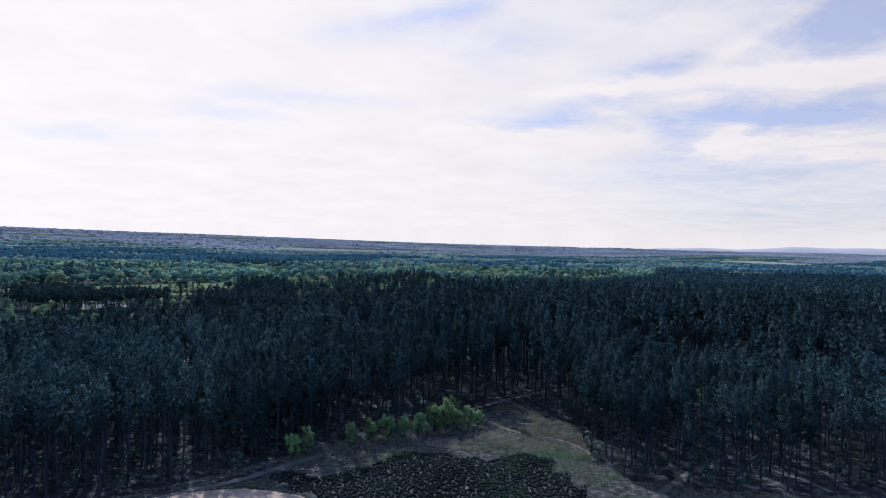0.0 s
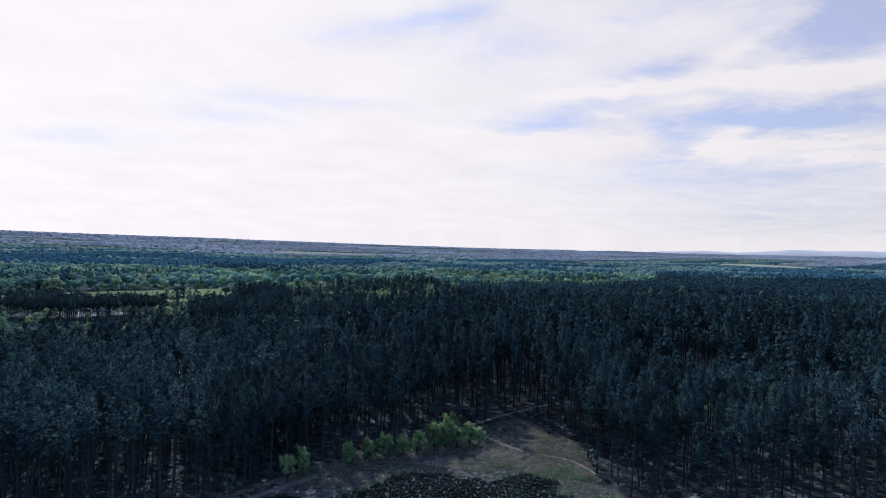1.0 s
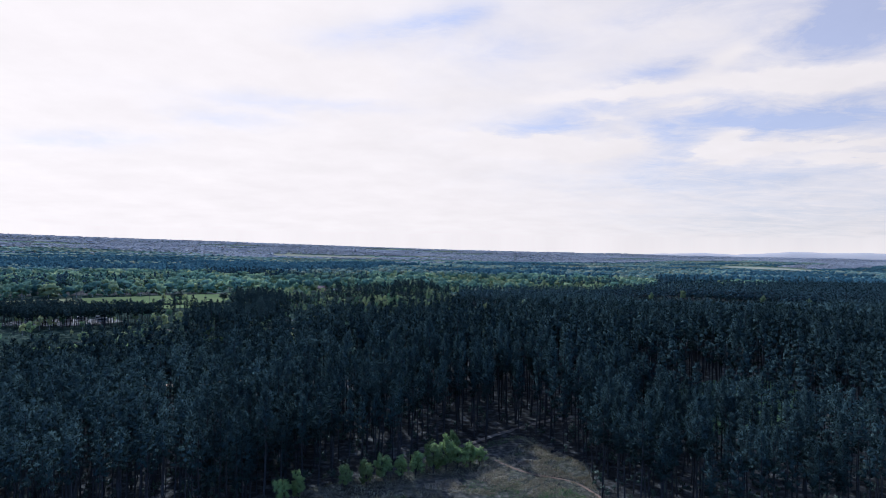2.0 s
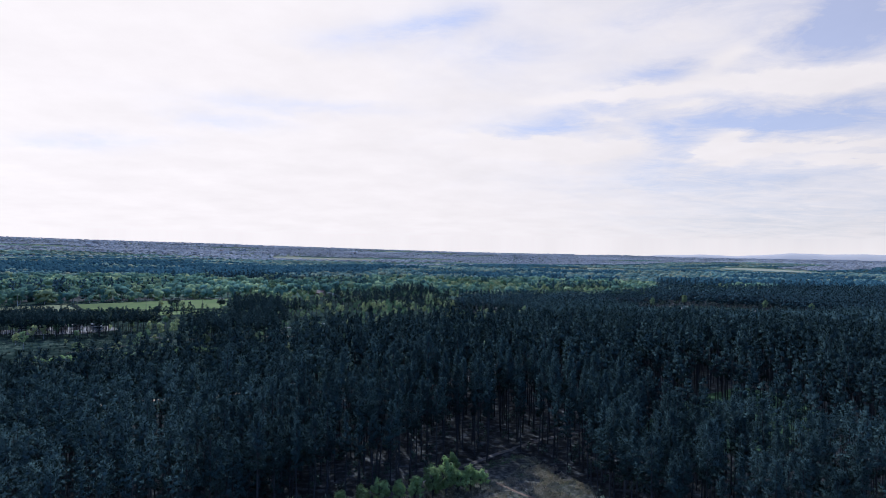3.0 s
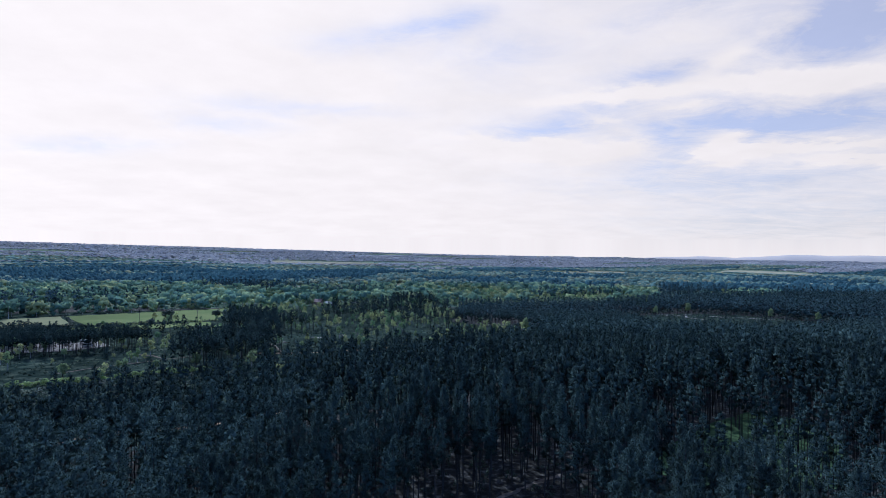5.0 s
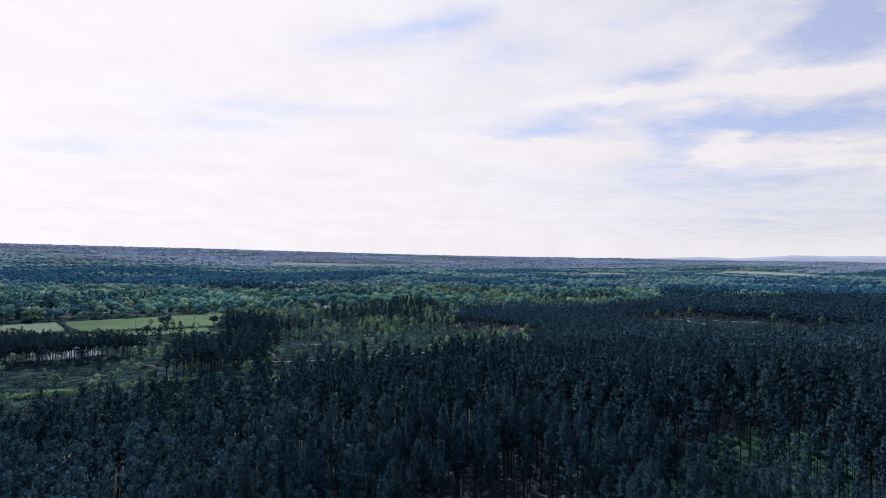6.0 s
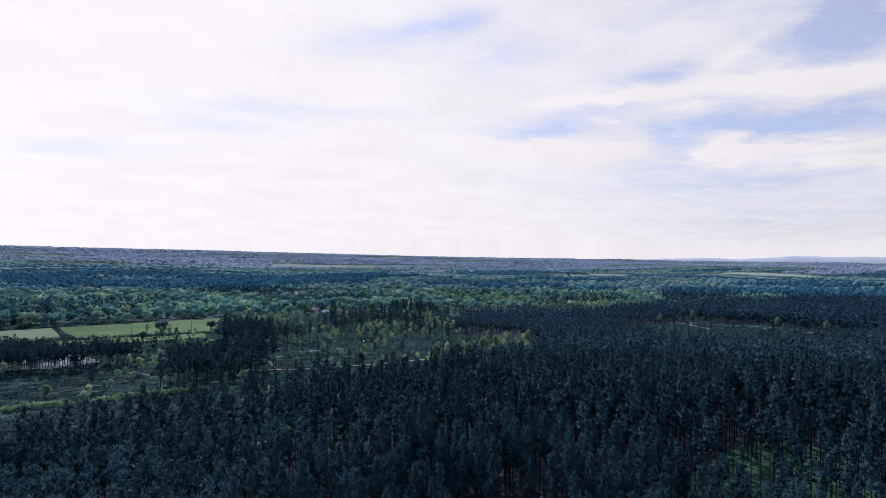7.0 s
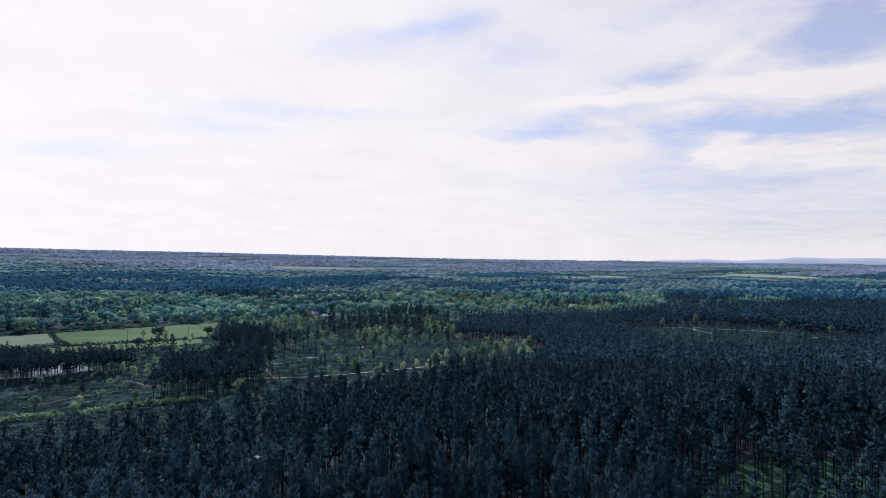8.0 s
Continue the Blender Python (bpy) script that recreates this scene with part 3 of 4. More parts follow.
# ---------------------------------------------------------------- the land
def build_ground():
    rings = np.concatenate(([0.0], np.geomspace(6, 4900, 150)))
    turns = np.radians(np.concatenate((np.arange(-50, 45, 0.4), np.arange(45, 310, 5.0))))
    n, r = len(turns), len(rings)
    x = rings[:, None] * np.sin(turns)[None]
    y = rings[:, None] * np.cos(turns)[None]
    v = np.stack([x, y, height(x, y)], -1).reshape(-1, 3)
    i, j = np.meshgrid(np.arange(r - 1), np.arange(n), indexing="ij")
    k = (j + 1) % n
    quads = np.stack([i * n + j, i * n + k, (i + 1) * n + k, (i + 1) * n + j], -1).reshape(-1, 4)[:, ::-1]
    me = mesh_from("ground", v, np.full(len(quads), 4), quads, [GROUND, FAR_MEADOW, HAZED_HILLSIDE], True)
    far = np.hypot(*v[quads[:, 0], :2].T) > 600
    far &= v[quads[:, 0], 1] > 640 + 0.38 * np.maximum(v[quads[:, 0], 0] + 27, -200)
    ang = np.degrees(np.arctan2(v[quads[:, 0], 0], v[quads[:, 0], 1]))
    # hill ground past this distance gets the haze-paled material
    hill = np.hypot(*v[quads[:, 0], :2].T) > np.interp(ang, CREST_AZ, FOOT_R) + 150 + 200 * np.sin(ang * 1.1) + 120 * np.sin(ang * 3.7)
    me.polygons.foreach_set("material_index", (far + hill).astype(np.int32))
    tagged(new("ground", me), "needle-covered sandy heath and forest floor running out to wooded hills", "ground", kind="structure")


def flat_patch(name, poly, mat, lift, label, category, kind="structure", step=6.0, seed=1):
    """A patch of ground cover inside a rounded, uneven outline."""
    rng = np.random.default_rng(seed)
    line = []
    for (x0, y0), (x1, y1) in zip(poly, poly[1:] + poly[:1]):
        k = max(2, int(math.hypot(x1 - x0, y1 - y0) / step))
        for s in range(k):
            f = s / k
            line.append((x0 + (x1 - x0) * f + rng.normal(0, step * 0.06), y0 + (y1 - y0) * f + rng.normal(0, step * 0.06)))
    bm = bmesh.new()
    vs = [bm.verts.new((x, y, float(height(x, y)) + lift)) for x, y in line]
    f = bm.faces.new(vs)
    f.normal_update()
    if f.normal.z < 0:
        f.normal_flip()
    bmesh.ops.extrude_face_region(bm, geom=[f])
    for v in vs:
        v.co.z -= lift + 0.3
    bmesh.ops.triangulate(bm, faces=bm.faces[:])
    me = bpy.data.meshes.new(name)
    bm.to_mesh(me)
    bm.free()
    me.materials.append(mat)
    return tagged(new(name, me), label, category, kind=kind)


def ribbon(name, line, width, mat, lift, label, seed=1):
    """A track along a line of points, with uneven edges."""
    rng = np.random.default_rng(seed)
    pts = np.array(line, float)
    seg = np.concatenate(([0], np.cumsum(np.hypot(*np.diff(pts, axis=0).T))))
    s = np.arange(0, seg[-1], 1.2)
    x, y = np.interp(s, seg, pts[:, 0]), np.interp(s, seg, pts[:, 1])
    ker = np.ones(5) / 5
    if len(s) > 12:
        x[2:-2], y[2:-2] = np.convolve(x, ker, "valid"), np.convolve(y, ker, "valid")
    dx, dy = np.gradient(x), np.gradient(y)
    ln = np.hypot(dx, dy)
    nx, ny = -dy / ln, dx / ln
    rows = []
    for off in (-1.0, -0.5, 0.0, 0.5, 1.0):
        w = width / 2 * off * (1 + (0.3 * rng.normal(size=len(s)) if abs(off) == 1 else 0))
        px, py = x + nx * w, y + ny * w
        z = height(px, py) + lift - (0.06 if abs(off) == 0.5 else 0.0) * (width > 2) - (0.1 if abs(off) == 1 else 0)
        rows.append(np.stack([px, py, z], 1))
    v = np.stack(rows, 1).reshape(-1, 3)
    i, j = np.meshgrid(np.arange(len(s) - 1), np.arange(4), indexing="ij")
    q = np.stack([i * 5 + j, i * 5 + j + 1, (i + 1) * 5 + j + 1, (i + 1) * 5 + j], -1).reshape(-1, 4)[:, ::-1]
    me = mesh_from(name, v, np.full(len(q), 4), q, [mat], True)
    return tagged(new(name, me), label, "track", kind="structure")


build_ground()
flat_patch("clearing", CLEARING, HEATH, 0.03, "open clearing of rough heath turf among pines", "clearing")
flat_patch("heath", OPEN, MOOR, 0.5, "open heath with heather and young birches", "heath", step=20)
flat_patch("glade", GLADE, GLADE_TURF, 0.12, "sunlit grassy glade inside the pine wood", "glade")
flat_patch("far_heath", RIGHT_HEATH, MOOR, 0.5, "open heath beyond the pine wood", "heath", step=15)
flat_patch("pasture", FIELD_GREEN, PASTURE, 0.7, "green pasture field behind the pine belt", "field", step=15)
flat_patch("pasture", FIELD_PALE, PLOUGH, 0.7, "pale dry grass field beside a green one", "field", step=15)
flat_patch("pasture", FIELD_STRIP, PASTURE, 0.65, "narrow green pasture strip below a hedge", "field", step=15)
ribbon("track", [(-62, 60), (-52, 76), (-44, 84.5), (-38, 89.5), (-33.8, 95.7), (-28, 103)], 2.8, GREY_TRACK, 0.09, "grey sandy track along the wood's edge")
flat_patch("sand_patch", [(-60, 66), (-52, 78), (-44, 83.5), (-36, 86), (-27, 84.5), (-20, 80), (-24, 70)], SAND, 0.06, "bare pale sand where tracks meet", "sand")
ribbon("track", FAR_TRACK, 1.3, GREY_TRACK, 0.1, "grey forest track leading in under the pines")
ribbon("track", RIDE, 3.2, SAND, 0.62, "pale sandy track along the wood's far edge")
ribbon("path", [(2.5, 126), (8.2, 119.8), (13, 118), (17.1, 116.7), (20.5, 110.5), (21, 108)], 0.8, TRODDEN, 0.08, "narrow trodden sandy path through bracken")
ribbon("track", [(24, 84), (27, 90.3), (31.2, 95.3), (36, 101.2), (44, 109)], 2.2, GREY_TRACK, 0.08, "grey sandy track entering the wood")
ribbon("track", [(-122, 312), (-106, 314), (-95, 316), (-68, 330), (-52, 341), (-30, 356)], 1.7, SAND, 0.75, "pale sandy track across the heath")
ribbon("track", [(-180, 248), (-172, 266), (-157, 284), (-143, 302)], 1.0, GREY_TRACK, 0.75, "sandy track beside the hedge")
ribbon("path", [(150, 566), (165, 570), (176, 561), (173, 546), (182, 528)], 2.6, GRAVEL, 0.75, "pale sandy path on the far heath")
ribbon("path", [(196, 560), (222, 552), (246, 538)], 2.0, GRAVEL, 0.75, "pale sandy path on the far heath")
ribbon("path", [(-178, 300), (-166, 298), (-155, 290)], 1.3, GREY_TRACK, 0.75, "sandy path on the heath")
ribbon("path", [(-125, 345), (-118, 338), (-110, 322), (-104, 314)], 1.2, GREY_TRACK, 0.75, "sandy path on the heath")


# ---------------------------------------------------------------- the pine wood
def pine_places(rng):
    x, y = jitter(-520, 620, 40, 1010, 3.75, rng, 0.32)
    keep = in_wedge(x, y, 41) & ~inside(CLEARING, x, y) & ~inside(OPEN, x, y) & (~inside(GLADE, x, y) | (rng.uniform(size=x.shape) < 0.55)) & ~inside(RIGHT_HEATH, x, y)
    keep &= (near_line(RIDE, x, y) > 3.6) & (near_line(FAR_TRACK, x, y) > 1.7) & (near_line([(24, 84), (31, 95), (36, 101), (44, 109)], x, y) > 1.8)
    keep &= y < 625 + 0.38 * (x + 27)            # the wood's far edge
    keep &= (y < 420) | (x > -32)
    keep &= (near_line(RIDE, x, y) > 30) | (x > -62) | (rng.uniform(size=x.shape) < 0.75)
    keep &= ~inside([(-42, 118), (-6, 136), (26, 166), (20, 185), (-40, 160)], x, y) | (rng.uniform(size=x.shape) < 0.74)     # a thinned stand that lets the sun in
    keep &= rng.uniform(size=x.shape) < np.where(y > 430, 0.55, np.where(y > 300, 0.78, 0.95))
    x2, y2 = jitter(-120, -34, 78, 152, 4.6, rng, 0.45)
    k2 = in_wedge(x2, y2, 41) & ~inside(CLEARING, x2, y2) & ~inside(OPEN, x2, y2)
    return np.concatenate([x[keep], x2[k2]]), np.concatenate([y[keep], y2[k2]])


def stand_height(x, y):
    """The wood grows taller away from the clearing, and stays lower towards its western corner, the glade and the far heath."""
    s = np.interp(y, [90, 110, 130, 155, 180, 205, 260, 350, 440, 520], [0.98, 1.03, 1.13, 1.36, 1.5, 1.56, 1.38, 1.05, 0.85, 0.58]) + 0.3 * smooth(120, 220, x) * smooth(480, 560, y)
    s = 1 + (s - 1) * (0.5 + 0.5 * smooth(-122, -84, x))
    return s - 0.4 * np.exp(-((x - 54) / 24) ** 2 - ((y - 152) / 24) ** 2)


rng = np.random.default_rng(5)
px, py = pine_places(rng)
order = np.argsort(np.hypot(px - 5, py - 112))
near, rest = order[:300], order[300:]

PROTOTYPES = []
for i in range(12):                          # the last four keep their low branches
    wood, crown = pine_template(np.random.default_rng(40 + i), "near", i >= 8)
    PROTOTYPES.append((tris("trunk", wood, BARK), tris("crown", crown, NEEDLES)))


def pine(kind, x, y, scale, grow, turn, label, group):
    ob = new("pine_tree")
    for nm, me in zip(("trunk", "crown"), PROTOTYPES[kind]):
        part(nm, me, ob)
    ob.matrix_basis = pose(x, y, float(height(x, y)), rz=turn)
    ob.scale = (scale * grow ** 0.4, scale * grow ** 0.4, scale * grow * rng.uniform(0.92, 1.08))
    return tagged(ob, label, "tree", group)


for i in near:
    low = px[i] < -34 and py[i] < 150 and rng.uniform() < 0.75
    pine(int(rng.integers(8, 12) if low else rng.integers(0, 8)), px[i], py[i], rng.uniform(0.8, 1.1), float(stand_height(px[i], py[i])), rng.uniform(0, 360), "tall Scots pine with bare trunk and ragged dark crown", "pines round the clearing")

dist = np.hypot(px[rest], py[rest] - 25)
mid, middle, far = rest[dist < 135], rest[(dist >= 135) & (dist < 240)], rest[(dist >= 240)]
off = far[np.hypot(px[far], py[far]) > 480]
far = far[np.hypot(px[far], py[far]) <= 480]
for name, sel, detail, mats, n in (("pine_wood", mid, "mid", [BARK, NEEDLES], 10), ("pine_wood", middle, "middle", [BARK, NEEDLES], 10), ("farther_pine_wood", far, "far", [BARK, NEEDLES], 10), ("distant_pine_wood", off, "off", [BARK, HAZED_NEEDLES], 10)):
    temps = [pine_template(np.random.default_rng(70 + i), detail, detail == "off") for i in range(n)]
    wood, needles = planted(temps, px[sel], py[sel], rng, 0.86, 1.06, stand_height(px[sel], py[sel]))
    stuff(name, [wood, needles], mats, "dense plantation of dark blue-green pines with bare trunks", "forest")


# ---------------------------------------------------------------- heath, groves and birches
gx, gy, gs = [], [], []
for poly, step, k in GROVES:
    a = np.array(poly)
    x, y = jitter(a[:, 0].min(), a[:, 0].max(), a[:, 1].min(), a[:, 1].max(), step, rng, 0.42)
    sel = inside(poly, x, y)
    gx.append(x[sel]), gy.append(y[sel]), gs.append(np.full(sel.sum(), k))
gx, gy, gs = np.concatenate(gx), np.concatenate(gy), np.concatenate(gs)
temps = [pine_template(np.random.default_rng(90 + i), "grove") for i in range(8)]
wood, needles = planted(temps, gx, gy, rng, 0.88, 1.1, gs)
stuff("pine_grove", [wood, needles], [BARK, NEEDLES], "groups of tall dark pines standing on the heath", "grove")

yx, yy = jitter(95, 300, 345, 505, 5.5, rng, 0.45)
k = inside(RIGHT_HEATH, yx, yy) & (rng.uniform(size=yx.shape) < np.where(yy < 470, 0.8, 0.35))
wood, needles = planted([pine_template(np.random.default_rng(95 + i), "far", True) for i in range(6)], yx[k], yy[k], rng, 0.3, 0.62)
stuff("young_pines", [wood, needles], [BARK, NEEDLES], "thicket of young dark pines on the far heath", "young pines")

x, y = jitter(-260, 34, 235, 640, 7.0, rng, 0.48)
k = inside(OPEN, x, y) & ~inside(FIELD_GREEN, x, y) & ~inside(FIELD_PALE, x, y) & ~inside(FIELD_STRIP, x, y)
dens = 0.15 + 0.7 * (y > 455) * (np.sin(x / 17) * np.sin(y / 21 + x / 40) > 0.0) + 0.3 * (near_line([(-20, 368), (5, 380), (22, 400), (-20, 440)], x, y) < 16) + 0.7 * (near_line([(-150, 430), (-105, 424), (-60, 436), (-30, 450)], x, y) < 12)
k &= rng.uniform(size=x.shape) < dens
bx, by = jitter(20, 210, 655, 815, 6.5, rng, 0.45)
lit = inside([(28, 665), (60, 668), (200, 752), (185, 790), (120, 770)], bx, by)
x, y = np.concatenate([x[k], bx[lit]]), np.concatenate([y[k], by[lit]])
temps = [leafy_template(np.random.default_rng(110 + i), 7.0, 1.9, "mid", "birch") for i in range(8)]
wood, leaves = planted(temps, x, y, rng, 0.45, 1.45)
stuff("birch_scrub", [wood, leaves], [PALE_BARK, BIRCH_LEAVES], "young birches in fresh yellow-green leaf on the heath", "birch scrub")


# ---------------------------------------------------------------- country beyond
def far_woods():
    x, y = jitter(-2000, 2000, 340, 2000, 11.4, rng, 0.45)
    r = np.hypot(x, y)
    back = np.interp(x, [-900, -460, -390, -337, -284, -245], [330, 350, 400, 459, 512, 551])    # the fields' far side
    ok = in_wedge(x, y, 40) & (r < 1750) & (~inside(OPEN, x, y) | ((x < -240) & (y > back + 5))) & ~inside(RIGHT_HEATH, x, y)
    for f in (FIELD_PALE, FIELD_GREEN, FIELD_STRIP):
        ok &= ~inside(f, x, y)
    ok &= ~((x > -35) & (y < 630 + 0.38 * (x + 27))) & (y > np.where(x < -245, back + 5, np.interp(x, [-250, -205, -170, -25], [550, 548, 618, 600])))
    ok &= ~inside([(24, 660), (60, 664), (206, 750), (190, 794), (120, 774)], x, y)
    for cx, cy, w, h in FAR_FIELDS:
        ok &= ((x - cx) / (w + 6)) ** 2 + ((y - cy) / (h + 6)) ** 2 > 1
    patch = np.sin(x / 83 + 1.3 * np.sin(y / 140)) + np.sin(y / 61 + x / 170 + 2) + 0.8 * np.sin(x / 37 - y / 29)
    band = (x < -250) & (r > 1050) & (r < 1650)
    dark = (patch > np.where(x > 520, 0.6, 1.05)) | (band & (patch > -1.0))
    edge = np.interp(x, [-900, -460, -383, -311, -250, -205, -170, -25, 170, 500], [380, 440, 472, 504, 556, 556, 622, 640, 705, 830])
    dark &= y > edge + 90
    dark |= (x > 0.3 * y - 20) & (y < 1080) & (patch > -1.3)        # the wide pine wood beyond the heath
    close = ok & (r < 980)
    ok &= ~close
    near_dark = close & (dark | ((patch > 1.25) & (y > edge + 30)))
    near_leafy = close & ~near_dark
    fresh = near_leafy & (x > -260) & (np.sin(x / 47 + 2) + np.sin(y / 39 + x / 90) + rng.normal(0, 0.5, x.shape) > 0.35)
    near_leafy &= ~fresh
    x2, y2 = jitter(-3600, 3300, 1200, 4300, 19.0, rng, 0.48)
    r2 = np.hypot(x2, y2)
    ok2 = in_wedge(x2, y2, 40) & (r2 >= 1750) & (r2 < 4380)
    for cx, cy, w, h in FAR_FIELDS:
        ok2 &= ((x2 - cx) / (w + 10)) ** 2 + ((y2 - cy) / (h + 25)) ** 2 > 1
    patch2 = np.sin(x2 / 210 + 1.3 * np.sin(y2 / 300)) + np.sin(y2 / 170 + x2 / 400 + 2) + 0.8 * np.sin(x2 / 90 - y2 / 80)
    # farther than this the woods take the haze-paled grey-mauve
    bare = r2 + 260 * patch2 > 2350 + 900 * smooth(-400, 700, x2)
    ok2 &= (patch2 > -1.6)
    for name, sx, sy, temps, mats, lo, hi, label in (
            ("field_edge_wood", x[near_leafy], y[near_leafy], [leafy_template(np.random.default_rng(230 + i), 12.0, 5.8, "belt", "bush") for i in range(10)], [PALE_BARK, WOOD_LEAVES], 0.55, 1.3, "round-crowned broadleaved trees in spring leaf beyond the fields"),
            ("fresh_leaved_wood", x[fresh], y[fresh], [leafy_template(np.random.default_rng(270 + i), 10.0, 4.8, "belt", "bush") for i in range(8)], [PALE_BARK, BIRCH_LEAVES], 0.5, 1.2, "yellow-green birches and oaks in fresh leaf beyond the heath"),
            ("field_edge_conifers", x[near_dark], y[near_dark], [pine_template(np.random.default_rng(250 + i), "off", True) for i in range(8)], [BARK, HAZED_NEEDLES], 0.75, 1.1, "rows of dark pines among the broadleaved trees"),
            ("far_broadleaf_wood", x[ok & ~dark], y[ok & ~dark], [leafy_template(np.random.default_rng(130 + i), 11.0, 6.4, "far") for i in range(8)], [PALE_BARK, HAZED_LEAVES], 0.6, 1.3, "broadleaved woods in spring green, paled bluish for haze"),
            ("far_conifer_wood", x[ok & dark], y[ok & dark], [leafy_template(np.random.default_rng(150 + i), 14.0, 5.6, "far", "bush") for i in range(8)], [BARK, HAZED_CONIFER], 0.8, 1.2, "blocks of dark conifers across the plain"),
            ("hill_conifer_wood", x2[ok2 & ~bare & (patch2 > 0.2)], y2[ok2 & ~bare & (patch2 > 0.2)], [leafy_template(np.random.default_rng(170 + i), 9.0, 13.0, "off") for i in range(6)], [BARK, HAZED_CONIFER], 0.85, 1.12, "dark woods at the foot of the hills"),
            ("hill_broadleaf_wood", x2[ok2 & ~bare & (patch2 <= 0.2)], y2[ok2 & ~bare & (patch2 <= 0.2)], [leafy_template(np.random.default_rng(190 + i), 8.0, 13.0, "off") for i in range(6)], [BARK, HAZED_LEAVES], 0.85, 1.1, "spring woods at the foot of the hills"),
            ("hill_bare_wood", x2[ok2 & bare], y2[ok2 & bare], [leafy_template(np.random.default_rng(210 + i), 8.0, 13.0, "off") for i in range(6)], [BARK, HAZED_TWIGS], 0.85, 1.1, "leafless grey-mauve woods on the hills, paled for haze")):
        wood, leaves = planted(temps, sx, sy, rng, lo, hi)
        stuff(name, [wood, leaves], mats, label, "woodland")


FAR_FIELDS = [(-252, 905, 75, 55), (-135, 985, 60, 55), (-54, 1310, 130, 90), (1081, 2420, 170, 160), (564, 2167, 230, 150), (963, 1800, 150, 100), (-700, 2500, 230, 150), (300, 1960, 150, 110), (820, 2080, 150, 120)]
far_woods()
for i, (cx, cy, w, h) in enumerate(FAR_FIELDS):
    ring = [(cx + w * math.cos(a) * (1 + 0.12 * math.sin(3 * a + i)), cy + h * math.sin(a) * (1 + 0.15 * math.sin(2 * a + i))) for a in np.linspace(0, 2 * math.pi, 25)[:-1]]
    flat_patch("far_field", ring, STUBBLE, 1.5, "pale field far off among woods", "field", step=40)


def distant_hills():
    az = np.radians(np.linspace(-60, 60, 241))
    crest = np.interp(np.degrees(az), [-60, 8, 13, 14.2, 16, 18.8, 20.5, 22, 24, 25.8, 29, 32, 40, 60], [40, 45, 55, 60, 66, 74, 72, 67, 76, 90, 86, 88, 80, 60])
    crest = crest + 1.2 * np.sin(az * 97) + 0.8 * np.sin(az * 211)
    rows = []
    for r, f in ((4500, -0.4), (4560, 0.35), (4640, 0.8), (4720, 1.0), (4800, 0.9), (4880, 0.4)):
        rows.append(np.stack([r * np.sin(az), r * np.cos(az), crest * f], 1))
    v, n = np.concatenate(rows), len(az)
    i, j = np.meshgrid(np.arange(5), np.arange(n - 1), indexing="ij")
    q = np.stack([i * n + j, i * n + j + 1, (i + 1) * n + j + 1, (i + 1) * n + j], -1).reshape(-1, 4)[:, ::-1]
    tagged(new("backdrop", mesh_from("backdrop", v, np.full(len(q), 4), q, [HAZY], True)), "low downs on the far skyline, haze-pale in colour", "hills", kind="structure")


distant_hills()


# ---------------------------------------------------------------- the clearing's cover
def scatter(name, poly, step, make, mat, label, category, keep=None):
    a = np.array(poly)
    x, y = jitter(a[:, 0].min(), a[:, 0].max(), a[:, 1].min(), a[:, 1].max(), step, rng, 0.5)
    k = inside(poly, x, y)
    if keep is not None:
        k &= keep(x, y)
    x, y = x[k], y[k]
    c = np.stack([x, y, height(x, y) + 0.04], 1)
    return tagged(new(name, tris(name, make(c), mat)), label, category, kind="stuff")


HEATHER_AREA = [(-33, 91), (-24, 95), (-15, 102.5), (-2, 107.5), (10.7, 108), (20.1, 102), (21, 94), (19, 70), (-18, 70), (-25, 84)]
BRACKEN_AREA = [(-12, 110), (-2, 118), (3.5, 126), (9, 134), (14, 140), (17, 131), (20, 127), (20.8, 119), (20.8, 107), (10, 108), (-2, 107.8)]
up = np.array([0, 0, 1.0])


def clumps(per, length, width, spread, wild):
    return lambda c: sprays(rng, c, np.repeat(up[None], len(c), 0), per, length, width, spread, wild)


def cushions(c):
    """Low rounded heather cushions with a fringe of sprigs."""
    r = rng.uniform(0.22, 0.48, len(c))
    return np.concatenate([lumps(rng, c + up * 0.08, r, 8, 0.75), fringe(rng, c + up * 0.08, r * 1.05, 9, 0.26, 0.045, 0.75, 0.7)])


def patchy(x, y):
    return np.sin(x / 2.1 + np.sin(y / 1.7)) + np.sin(y / 2.6 + x / 3.9 + 1) + 0.5 * np.sin(x * 1.3 - y)


EDGE = HEATHER_AREA + HEATHER_AREA[:1]
PATHS = [(2.5, 126), (8.2, 119.8), (13, 118), (17.1, 116.7), (20.5, 110.5), (22.5, 104), (25, 96), (27, 88)]
TRACK = [(-52, 76), (-44, 84.5), (-38, 89.5), (-33.8, 95.7)]
BARE_SAND = [(-60, 66), (-52, 78), (-44, 83.5), (-36, 86), (-27, 84.5), (-20, 80), (-24, 70)]


def depth_in_heather(x, y):
    d = near_line(EDGE, x, y)
    return np.where(inside(HEATHER_AREA, x, y), d, -d) + 1.6 * patchy(x * 0.7, y * 0.7) + 1.2 * patchy(x * 0.24 + 3, y * 0.24)


def open_turf(x, y):
    return (y > 68) & (near_line(TRACK, x, y) > 1.9) & (near_line(PATHS, x, y) > 0.5) & ~inside(BARE_SAND, x, y)


